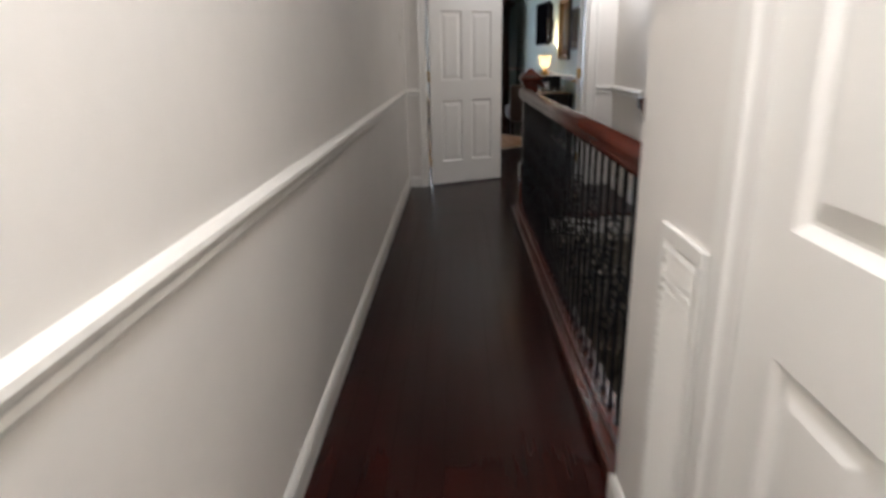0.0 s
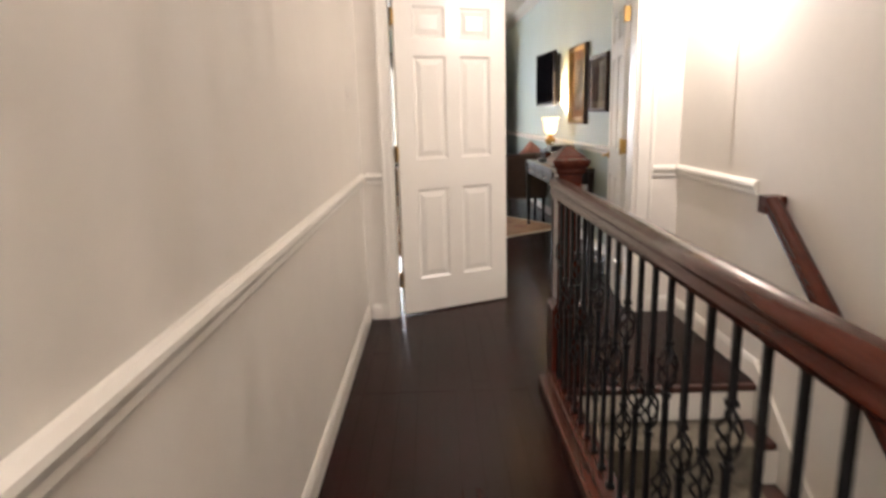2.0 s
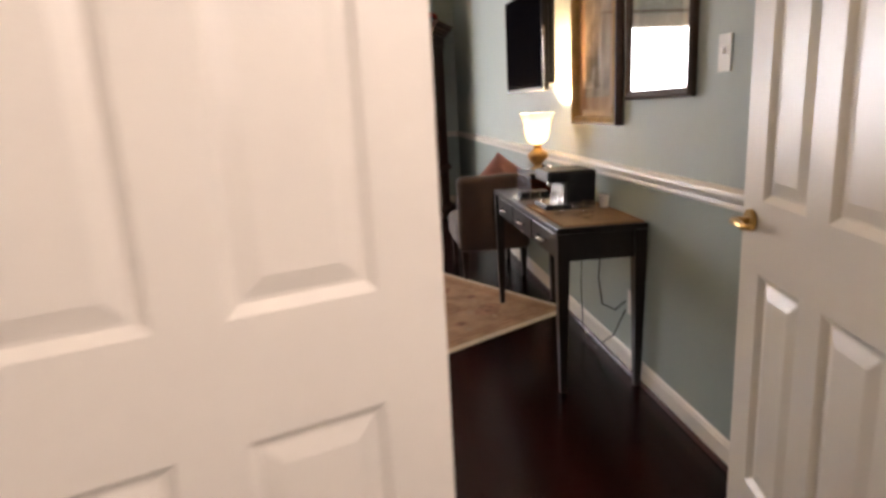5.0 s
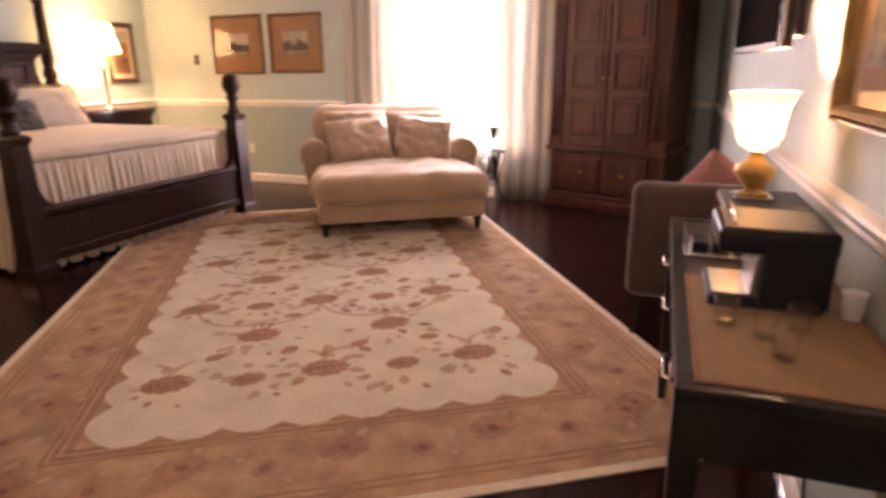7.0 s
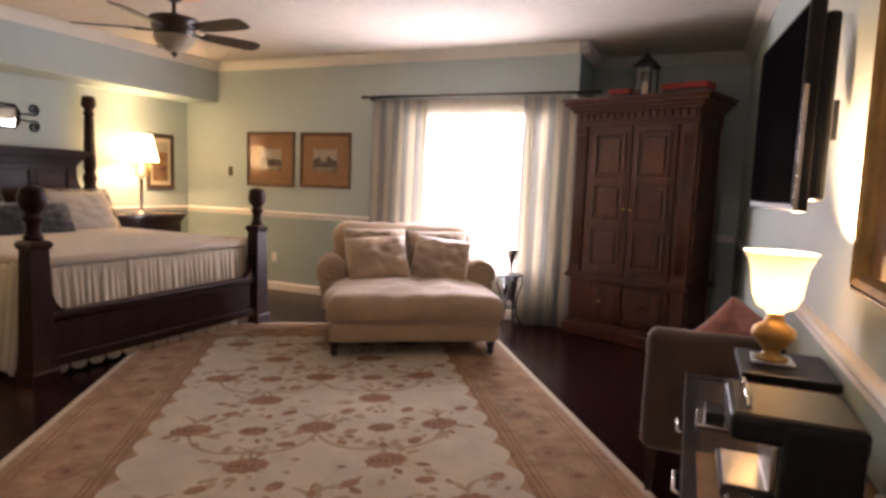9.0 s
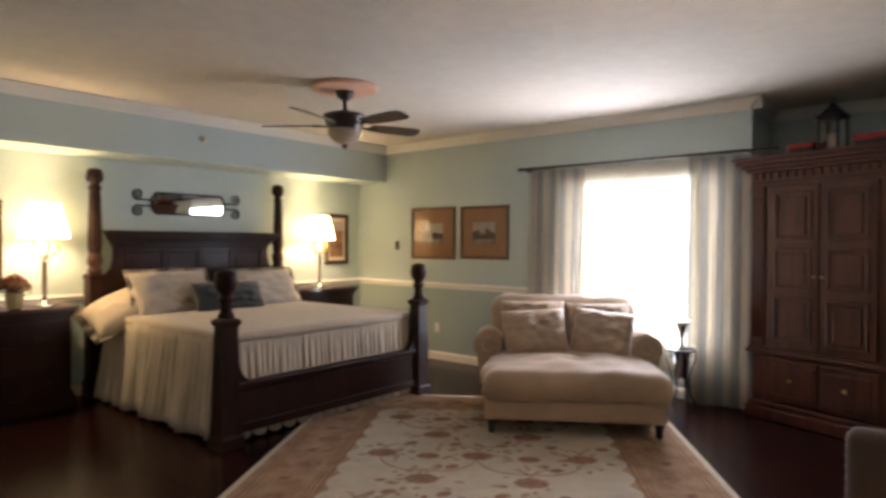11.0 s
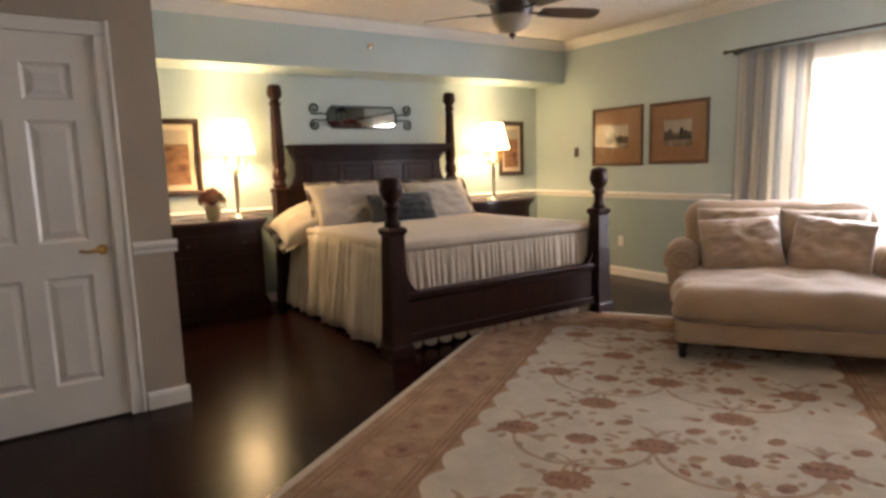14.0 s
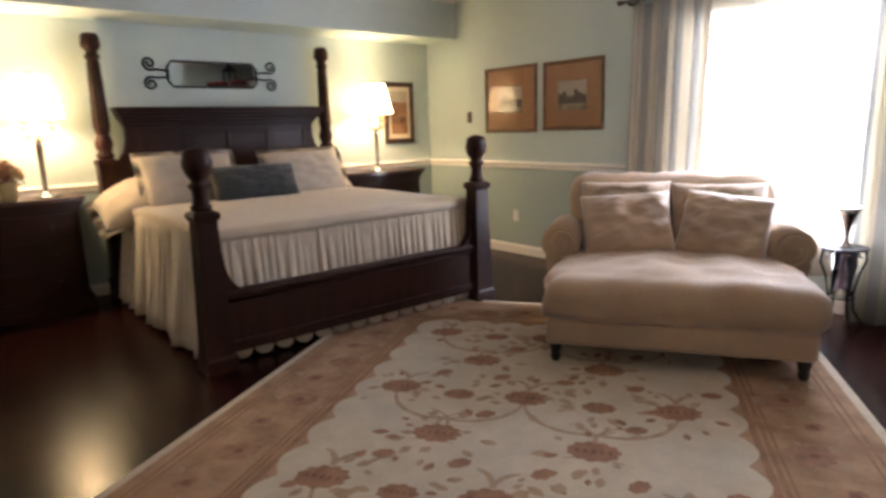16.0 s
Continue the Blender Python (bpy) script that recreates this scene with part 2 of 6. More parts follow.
M_MATTAN = material("tan_mat_board", (0.33, 0.175, 0.085), 0.85, var=0.1, scale=12)
M_MATCREAM = material("cream_mat_board", (0.62, 0.53, 0.40), 0.85, var=0.05, scale=12)
M_ART = material("sepia_print", (0.20, 0.14, 0.09), 0.8, var=0.6, scale=9, bump=0.0, tint=(0.42, 0.34, 0.24))
M_ARTDK = material("sepia_print_dark", (0.06, 0.045, 0.035), 0.8, var=0.5, scale=14)
M_ARTRED = material("red_landscape", (0.22, 0.06, 0.03), 0.8, var=0.6, scale=7, stretch=(1, 1, 4), tint=(0.45, 0.24, 0.12))
M_ARTSKY = material("pale_sky_print", (0.40, 0.34, 0.27), 0.8, var=0.15, scale=6)
M_RUGEDGE = material("rug_binding", (0.58, 0.50, 0.38), 0.95, var=0.1, scale=20, bump=0.6, bscale=200)
M_RUGTAN = material("rug_border_wool", (0.32, 0.19, 0.105), 0.95, var=0.22, scale=7, bump=0.6, bscale=220, tint=(0.46, 0.30, 0.18))
M_RUGBAND = material("rug_band_wool", (0.28, 0.155, 0.085), 0.95, var=0.25, scale=12, bump=0.6, bscale=220)
M_RUGIVORY = material("rug_ivory_wool", (0.52, 0.455, 0.355), 0.95, var=0.13, scale=6, bump=0.6, bscale=220)
M_PLACEMAT = material("woven_placemat", (0.26, 0.165, 0.075), 0.55, var=0.18, scale=9, bump=0.4, bscale=160)
M_RUGRUST = material("rug_rust_wool", (0.30, 0.165, 0.10), 0.95, var=0.3, scale=16, bump=0.6, bscale=220)
M_RUGOLIVE = material("rug_vine_wool", (0.37, 0.265, 0.175), 0.95, var=0.2, scale=16, bump=0.6, bscale=220)
M_RUGDARK = material("rug_dark_wool", (0.20, 0.095, 0.06), 0.95, var=0.3, scale=16, bump=0.6, bscale=220)
M_RUNNER = material("stair_runner_wool", (0.19, 0.165, 0.125), 0.95, var=0.35, scale=14, bump=0.6, bscale=180)
M_FLOWER = material("dried_petals", (0.25, 0.085, 0.075), 0.85, var=0.5, scale=25, tint=(0.36, 0.15, 0.08))
M_FLOWERGD = material("faded_petals", (0.30, 0.17, 0.08), 0.85, var=0.4, scale=25, tint=(0.42, 0.27, 0.14))
M_POT = material("gold_pot", (0.36, 0.27, 0.13), 0.5, var=0.2, scale=10, bump=0.2)
M_TWIG = material("dried_twig", (0.36, 0.29, 0.20), 0.9, var=0.3, scale=20)
M_RED = material("red_box_cloth", (0.30, 0.022, 0.015), 0.6, var=0.25, scale=9)
M_SKYCARD = material("bright_outdoors", (0.8, 0.85, 0.9), 0.9, var=0.02, scale=1, glow=(1.0, 0.99, 0.97, 32.0))
M_MEDAL = material("plaster_medallion", (0.78, 0.45, 0.31), 0.7, var=0.06, scale=8, bump=0.1)

# ---- mesh helpers ----


def add_box(bm, x0, x1, y0, y1, z0, z1, bevel=0.0, seg=2):
    r = bmesh.ops.create_cube(bm, size=1.0)
    vs = r["verts"]
    for v in vs:
        v.co = Vector(((x0 + x1) / 2 + v.co.x * (x1 - x0), (y0 + y1) / 2 + v.co.y * (y1 - y0), (z0 + z1) / 2 + v.co.z * (z1 - z0)))
    if bevel:
        es = list({e for v in vs for e in v.link_edges})
        bmesh.ops.bevel(bm, geom=es, offset=bevel, segments=seg, profile=0.5, affect='EDGES')
    return vs


def boxes(*rows, bevel=0.0):
    bm = bmesh.new()
    for r in rows:
        add_box(bm, *r, bevel=bevel)
    return bm


def add_lathe(bm, prof, seg=20, cx=0.0, cy=0.0, square=False):
    """Turned shape from (radius, height) rows; square: a four-sided one of that half width."""
    n = 4 if square else seg
    rings = []
    for r, z in prof:
        k = r * 1.41421 if square else r
        rings.append([bm.verts.new((cx + k * math.cos(2 * math.pi * (i + (0.5 if square else 0)) / n),
                                    cy + k * math.sin(2 * math.pi * (i + (0.5 if square else 0)) / n), z)) for i in range(n)])
    for a, b in zip(rings, rings[1:]):
        for i in range(n):
            f = bm.faces.new((a[i], a[(i + 1) % n], b[(i + 1) % n], b[i]))
            f.smooth = not square
    bm.faces.new(rings[0][::-1])
    bm.faces.new(rings[-1])


def lathe(prof, seg=20, square=False):
    bm = bmesh.new()
    add_lathe(bm, prof, seg, square=square)
    return bm


def add_run(bm, prof, a, b, out):
    """Extrude a moulding profile of (outward, up) points from a to b."""
    a, b, out = Vector(a), Vector(b), Vector(out)
    ends = [[bm.verts.new(p + out * o + Vector((0, 0, u))) for o, u in prof] for p in (a, b)]
    n = len(prof)
    for i in range(n):
        bm.faces.new((ends[0][i], ends[0][(i + 1) % n], ends[1][(i + 1) % n], ends[1][i]))
    bm.faces.new(ends[0])
    bm.faces.new(ends[1][::-1])


def add_tube(bm, pts, r, seg=8, closed_ends=True):
    """Round bar along points; r may be a list."""
    pts = [Vector(p) for p in pts]
    rings = []
    side = None
    for i, p in enumerate(pts):
        d = (pts[min(i + 1, len(pts) - 1)] - pts[max(i - 1, 0)]).normalized()
        if side is None:
            side = d.cross(Vector((0.31, 0.77, 0.55))).normalized()
        side = (side - d * side.dot(d)).normalized()
        up = d.cross(side)
        k = r[i] if isinstance(r, (list, tuple)) else r
        rings.append([bm.verts.new(p + (side * math.cos(2 * math.pi * j / seg) + up * math.sin(2 * math.pi * j / seg)) * k) for j in range(seg)])
    for a, b in zip(rings, rings[1:]):
        for j in range(seg):
            bm.faces.new((a[j], a[(j + 1) % seg], b[(j + 1) % seg], b[j])).smooth = True
    if closed_ends:
        bm.faces.new(rings[0][::-1])
        bm.faces.new(rings[-1])


def tube(pts, r, seg=8):
    bm = bmesh.new()
    add_tube(bm, pts, r, seg)
    return bm


def cushion(w, d, h, nx=16, puff=0.55, seed=0, wrinkle=0.006):
    """A stuffed pad w x d x h centred on the origin, thick in the middle, with pinched edges and folds."""
    bm = bmesh.new()
    grids = []
    for side in (1, -1):
        g = []
        for i in range(nx + 1):
            row = []
            for j in range(nx + 1):
                u, v = i / nx * 2 - 1, j / nx * 2 - 1
                t = max(0.0, (1 - abs(u) ** 3.2) * (1 - abs(v) ** 3.2)) ** puff
                pin = 1 - 0.05 * (1 - abs(u)) * abs(v) ** 4 - 0.05 * (1 - abs(v)) * abs(u) ** 4
                wob = noise.noise(Vector((u * 3 + seed * 7.3, v * 3 + side, seed))) * wrinkle * 2
                fold = max(0.0, 1 - abs(noise.noise(Vector((u * 2.1 + v * 1.2 + seed, v * 4.6 - u * 1.7, seed + side)))) * 5)
                row.append(bm.verts.new((u * w / 2 * pin, v * d / 2 * pin, side * (h / 2 * t + (wob + fold * wrinkle * 0.9) * t))))
            g.append(row)
        grids.append(g)
        for i in range(nx):
            for j in range(nx):
                q = (g[i][j], g[i + 1][j], g[i + 1][j + 1], g[i][j + 1])
                bm.faces.new(q if side == 1 else q[::-1]).smooth = True
    bmesh.ops.remove_doubles(bm, verts=bm.verts, dist=0.0008)
    return bm


def soft_box(w, d, h, r, cuts=10, seed=0, sag=0.0, wrinkle=0.006):
    """A rounded upholstered block on z = 0, centred in x and y."""
    bm = bmesh.new()
    add_box(bm, -w / 2, w / 2, -d / 2, d / 2, 0, h)
    bmesh.ops.bevel(bm, geom=list(bm.edges), offset=r, segments=4, profile=0.5, affect='EDGES')
    bmesh.ops.subdivide_edges(bm, edges=[e for e in bm.edges if e.calc_length() > 0.12], cuts=cuts, use_grid_fill=True)
    for v in bm.verts:
        k = noise.noise(v.co * 5 + Vector((seed, seed * 2, 0)))
        fold = max(0.0, 1 - abs(noise.noise(Vector((v.co.x * 3.2 + v.co.y * 2.0, v.co.y * 6.5 - v.co.x * 1.5, v.co.z * 2 + seed)))) * 5)
        v.co += v.co.normalized() * (k * 1.3 + fold * 0.45) * wrinkle
        if sag and v.co.z > h * 0.6:
            v.co.z += sag * (1 - (2 * v.co.x / w) ** 2) * (1 - (2 * v.co.y / d) ** 2)
    for f in bm.faces:
        f.smooth = True
    return bm


def moved(bm, m):
    bm.transform(m)
    return bm


def obj(name, bm, mat):
    me = bpy.data.meshes.new(name)
    bmesh.ops.recalc_face_normals(bm, faces=bm.faces)
    bm.to_mesh(me)
    bm.free()
    me.materials.append(mat)
    return new(name, me)


def part(name, bm, mat, parent, label="", m=None):
    ob = obj(name, bm, mat)
    ob.parent = parent
    if m is not None:
        ob.matrix_basis = m
    if label:
        ob["label"] = label
    return ob


def again(ob, m):
    """The same piece once more under the same thing, sharing its mesh."""
    c = new(ob.name.split(".")[0], ob.data)
    c.parent, c.matrix_basis = ob.parent, m
    return c


def thing(name, m, label, category, group=""):
    e = new(name)
    e.empty_display_size = 0.1
    e.matrix_basis = m
    return tagged(e, label, category, group)


def structure(name, bm, mat, label="", category=""):
    return tagged(obj(name, bm, mat), label, category, kind="structure")


# ---- plan ----
CEIL = 2.73
HX, WY, DX = -5.30, 13.235, 1.385      # headboard wall, window wall, desk wall
HL, DOORY, BX, BY = -0.548, 6.37, -2.94, 8.345   # hall's left wall, double-door wall, closet wall, closet corner
RX, WELL, WEND = 0.36, 5.29, 1.93      # near right wall, top of stairs, end of the near wall
OPL, OPR, DH = -0.368, 1.115, 2.045    # double-door opening
WX0, WX1, WZ0, WZ1 = -2.12, -0.52, 0.45, 2.12   # window opening
NX = -0.30                             # where the window wall steps back beside the armoire
BACK = 14.0

PLANKS = ((HL, 0.358, -1.5, WELL), (HL, DX, WELL, DOORY), (BX, DX, DOORY, 9.2))    # laid with single planks
FLOOR = structure("floor", boxes((HL - 0.12, 0.358, -1.62, WELL, -0.25, -0.005), (0.358, 0.47, -1.62, WELL, -0.25, 0), (HL - 0.12, DX, WELL, DOORY, -0.25, -0.005),
                                 (BX, DX, DOORY, 9.2, -0.25, -0.005), (HX - 0.1, BX, DOORY, BACK + 0.1, -0.25, 0), (BX, DX, 9.2, BACK + 0.1, -0.25, 0)), M_FLOOR,
                  "glossy dark red-brown hardwood strip floor", "floor")
structure("wall_hall_west", boxes((HL - 0.12, HL, -1.62, DOORY, 0, CEIL)), M_HALL, "warm white painted hall wall", "wall")
structure("wall_hall_south", boxes((HL, RX + 0.12, -1.62, -1.5, 0, CEIL)), M_HALL, "warm white painted hall wall", "wall")
structure("wall_hall_near_east", boxes((RX, RX + 0.12, -1.5, 0.60, 0, CEIL), (RX, RX + 0.12, 1.39, WEND, 0, CEIL),
                                       (RX, RX + 0.12, 0.60, 1.39, DH, CEIL)), M_HALL, "warm white painted wall beside the stairwell", "wall")
structure("wall_stair_south", boxes((RX + 0.12, DX + 0.1, WEND - 0.12, WEND, -2.9, CEIL)), M_HALL, "warm white painted stairwell wall", "wall")
structure("wall_stair_west", boxes((0.36, 0.47, WEND, WELL, -2.9, -0.25)), M_HALL, "warm white painted stairwell wall", "wall")
structure("wall_stair_north", boxes((0.47, DX, WELL + 0.02, WELL + 0.12, -2.9, -0.25)), M_HALL, "warm white wall under the landing", "wall")
structure("wall_hall_east", boxes((DX, DX + 0.12, WEND - 0.12, DOORY + 0.06, -2.9, CEIL)), M_HALL, "warm white painted stairwell wall", "wall")
structure("floor_lower", boxes((0.3, DX + 0.1, 0.5, WELL + 0.2, -3.0, -2.9)), M_FLOOR, "dark wood floor of the storey below", "floor")
structure("wall_double_door", boxes((BX - 0.12, OPL, DOORY, DOORY + 0.12, 0, CEIL), (OPR, DX + 0.16, DOORY, DOORY + 0.12, 0, CEIL),
                                    (OPL, OPR, DOORY, DOORY + 0.12, DH, CEIL)), M_HALL, "warm white wall around the double doors", "wall")
structure("wall_desk_side", moved(boxes((DX, DX + 0.12, DOORY + 0.10, BACK + 0.4, 0, CEIL)), DM), M_AQUA, "pale aqua painted bedroom wall", "wall")
structure("wall_window", boxes((HX - 0.12, WX0, WY, WY + 0.14, 0, CEIL), (WX1, NX, WY, WY + 0.14, 0, CEIL),
                               (WX0, WX1, WY, WY + 0.14, 0, WZ0), (WX0, WX1, WY, WY + 0.14, WZ1, CEIL),
                               (NX - 0.12, NX, WY + 0.14, BACK + 0.12, 0, CEIL)), M_AQUA, "pale aqua painted window wall", "wall")
structure("wall_armoire_recess", boxes((NX, DX, BACK, BACK + 0.12, 0, CEIL)), M_AQUA, "pale aqua wall behind the armoire", "wall")
structure("wall_headboard", boxes((HX - 0.12, HX, BY - 0.12, WY, 0, CEIL)), M_AQUA, "pale aqua painted wall behind the bed", "wall")
structure("wall_closet_end", boxes((HX, BX - 0.12, BY - 0.12, BY, 0, CEIL)), M_AQUA, "pale aqua wall beside the nightstand", "wall")
structure("wall_closet", boxes((BX - 0.12, BX, DOORY + 0.12, 7.29, 0, CEIL), (BX - 0.12, BX, 8.055, BY, 0, CEIL),
                               (BX - 0.12, BX, 7.29, 8.055, DH, CEIL)), M_TAN, "tan painted closet wall", "wall")
structure("closet_interior", boxes((BX - 0.9, BX - 0.8, DOORY + 0.12, BY - 0.12, 0, CEIL)), M_HALL, "plain wall inside the closet", "wall")
structure("soffit", boxes((HX, -4.785, BY, WY, 2.26, CEIL)), M_AQUA, "boxed aqua soffit along the headboard wall", "soffit")
structure("ceiling_hall", boxes((HL - 0.12, DX + 0.12, -1.62, DOORY + 0.06, CEIL, CEIL + 0.1)), M_CEIL, "off-white hall ceiling", "ceiling")
structure("ceiling_bedroom", boxes((HX - 0.12, DX + 0.12, DOORY + 0.06, BACK + 0.12, CEIL, CEIL + 0.1)), M_CEIL, "cream textured bedroom ceiling", "ceiling")

RAILP = [(0, -0.035), (0.010, -0.035), (0.014, -0.026), (0.012, -0.012), (0.020, -0.004), (0.026, 0.010), (0.024, 0.022), (0.010, 0.032), (0, 0.035)]
BASEP = [(0, 0), (0.016, 0), (0.016, 0.075), (0.010, 0.092), (0.004, 0.10), (0, 0.10)]
CROWNP = [(0, 0), (0, -0.095), (0.012, -0.095), (0.020, -0.080), (0.045, -0.045), (0.070, -0.022), (0.088, -0.012), (0.088, 0)]
SHOE = [(0.0165, 0.0), (0.028, 0.0), (0.025, 0.012), (0.0165, 0.018)]


def moulding(name, prof, runs, z, label, mat=M_TRIM):
    bm = bmesh.new()
    for a, b, out in runs:
        a, b, out = Vector((*a, z)), Vector((*b, z)), Vector((*out, 0))
        if abs(a.x - DX) < 0.001 and abs(b.x - DX) < 0.001 and b.y > DOORY + 1:
            a, b, out = DM @ a, DM @ b, DM.to_3x3() @ out
        add_run(bm, prof, a, b, out)
    return structure(name, bm, mat, label, name.replace("_", " "))


HALLRUNS = [((HL, -1.5), (HL, DOORY - 0.03), (1, 0)), ((HL + 0.026, DOORY), (OPL - 0.058, DOORY), (0, -1)),
            ((OPR + 0.107, DOORY), (DX - 0.03, DOORY), (0, -1))]
moulding("chair_rail", RAILP, HALLRUNS + [((DX, 5.43), (DX, DOORY), (-1, 0))], 0.893, "white profiled chair rail in the hall")
moulding("baseboard", BASEP, HALLRUNS + [((DX, WELL), (DX, DOORY), (-1, 0)), ((RX, 1.48), (RX, WEND), (-1, 0)),
                                         ((RX - 0.016, WEND), (RX + 0.1, WEND), (0, 1))], 0.0, "white painted baseboard in the hall")
BEDRUNS = [((DX, DOORY + 0.12), (DX, BACK), (-1, 0)), ((HX + 0.02, WY), (NX, WY), (0, -1)), ((HX, BY), (HX, WY), (1, 0)),
           ((BX, 8.14), (BX, BY + 0.02), (1, 0)), ((HX + 0.02, BY), (BX, BY), (0, 1)), ((NX, BACK), (DX, BACK), (0, -1))]
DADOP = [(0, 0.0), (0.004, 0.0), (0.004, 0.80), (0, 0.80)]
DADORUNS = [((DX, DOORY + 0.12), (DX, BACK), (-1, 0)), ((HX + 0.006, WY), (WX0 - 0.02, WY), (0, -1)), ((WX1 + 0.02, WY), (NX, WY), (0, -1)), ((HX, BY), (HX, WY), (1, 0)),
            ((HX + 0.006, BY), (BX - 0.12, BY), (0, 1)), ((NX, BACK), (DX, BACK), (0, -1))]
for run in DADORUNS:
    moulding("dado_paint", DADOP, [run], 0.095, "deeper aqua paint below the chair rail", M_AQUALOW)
RAILRUNS = [r for r in BEDRUNS if r[0][1] != WY] + [((HX + 0.02, WY), (WX0 - 0.02, WY), (0, -1)), ((WX1 + 0.02, WY), (NX, WY), (0, -1))]
moulding("chair_rail_bedroom", RAILP, RAILRUNS, 0.925, "white profiled chair rail round the bedroom")
moulding("baseboard_bedroom", BASEP, BEDRUNS, 0.0, "white painted bedroom baseboard")
moulding("shoe_moulding", SHOE, [BEDRUNS[0]], 0.0, "dark wood shoe moulding along the desk wall", M_MAHOG)
moulding("crown_moulding", CROWNP, [((-4.785, BY), (-4.785, WY), (1, 0)), ((-4.785, WY), (NX + 0.088, WY), (0, -1)), ((NX, BACK), (NX, WY - 0.088), (1, 0)),
                                    ((NX, BACK), (DX, BACK), (0, -1)), ((DX, DOORY + 0.12), (DX, BACK), (-1, 0)),
                                    ((BX, DOORY + 0.12), (BX, BY), (1, 0)), ((BX, BY), (-4.785, BY), (0, 1)), ((BX, DOORY + 0.12), (DX, DOORY + 0.12), (0, 1))],
         CEIL, "white crown moulding at the bedroom ceiling")

# ---- doors ----


def panel_door(name, w, m, label, mirror=False, h=2.03, lever_x=None):
    """Six-panel moulded door leaf: hinge edge on x = 0, leaf along +x, faces at y = 0 and y = 0.035."""
    e = thing(name, m, label, "door")
    st = 0.112
    pw = (w - 3 * st + 0.02) / 2
    cols = [(st, st + pw), (w - st - pw, w - st)]
    rows = [(0.218, 0.797), (0.980, 1.60), (1.70, 1.885)]
    bm = bmesh.new()
    xs = [0, cols[0][0], cols[0][1], cols[1][0], cols[1][1], w]
    zs = [0] + [z for r in rows for z in r] + [h]
    for i in range(5):
        for k in range(7):
            hole = i in (1, 3) and k in (1, 3, 5)
            if not hole:
                add_box(bm, xs[i], xs[i + 1], 0, 0.035, zs[k], zs[k + 1])
    bmesh.ops.remove_doubles(bm, verts=bm.verts, dist=0.0005)
    part("leaf_frame", bm, M_DOOR, e)
    for c in cols:
        for r in rows:
            bm = bmesh.new()
            a, b, c0, c1 = c[0], c[1], r[0], r[1]
            for y0, s in ((0.0, 1), (0.035, -1)):
                loops = []
                for ins, dep in ((0, 0.0), (0.016, 0.012), (0.022, 0.012), (0.052, 0.003)):
                    y = y0 + s * dep
                    loops.append([bm.verts.new(p) for p in ((a + ins, y, c0 + ins), (b - ins, y, c0 + ins), (b - ins, y, c1 - ins), (a + ins, y, c1 - ins))])
                for l0, l1 in zip(loops, loops[1:]):
                    for i in range(4):
                        bm.faces.new((l0[i], l0[(i + 1) % 4], l1[(i + 1) % 4], l1[i]))
                bm.faces.new(loops[-1])
            part("panel", bm, M_DOOR, e)
    if lever_x is not None:
        for y, s in ((0.0, -1), (0.035, 1)):
            bm = bmesh.new()
            add_tube(bm, [(0, 0, 0), (0, s * 0.012, 0)], 0.028, 16)
            add_tube(bm, [(0, s * 0.008, 0), (0, s * 0.05, 0)], 0.010, 10)
            d = -1 if lever_x > w / 2 else 1
            add_tube(bm, [(0, s * 0.048, 0), (d * 0.03, s * 0.05, 0.002), (d * 0.07, s * 0.05, -0.003), (d * 0.11, s * 0.046, 0.004)], [0.010, 0.010, 0.008, 0.006], 10)
            part("door_handle", bm, M_BRASS, e, "brass lever handle", pose(lever_x, y, 0.925))
    for z in (0.22, 1.02, 1.82):
        bm = boxes((-0.012, 0.001, 0.006, 0.038, z - 0.045, z + 0.045))
        add_tube(bm, [(-0.006, 0.042, z - 0.05), (-0.006, 0.042, z + 0.05)], 0.007, 8)
        part("hinge", bm, M_BRASS, e, "brass butt hinge")
    return e


panel_door("double_door_leaf", 0.755, pose(-0.318, 6.400, 0.012, 0, 0, 24.6), "white six-panel door leaf standing slightly open")
panel_door("double_door_leaf", 0.735, pose(1.124, 6.565, 0.012, 0, 0, 80.6), "white six-panel door leaf folded back near the wall", lever_x=0.675)
panel_door("closet_door", 0.755, pose(BX - 0.001, 7.295, 0.012, 0, 0, 90), "closed white six-panel closet door", lever_x=0.70)
panel_door("hall_side_door", 0.78, pose(RX + 0.045, 0.605, 0.012, 0, 0, 90), "closed white six-panel hall door", lever_x=0.07)


def casing(name, runs, label):
    """Door casing with a stepped, rounded profile."""
    bm = bmesh.new()
    for (x0, x1, y0, y1, z0, z1) in runs:
        add_box(bm, x0, x1, y0, y1, z0, z1, bevel=0.006)
    return structure(name, bm, M_TRIM, label, "door casing")


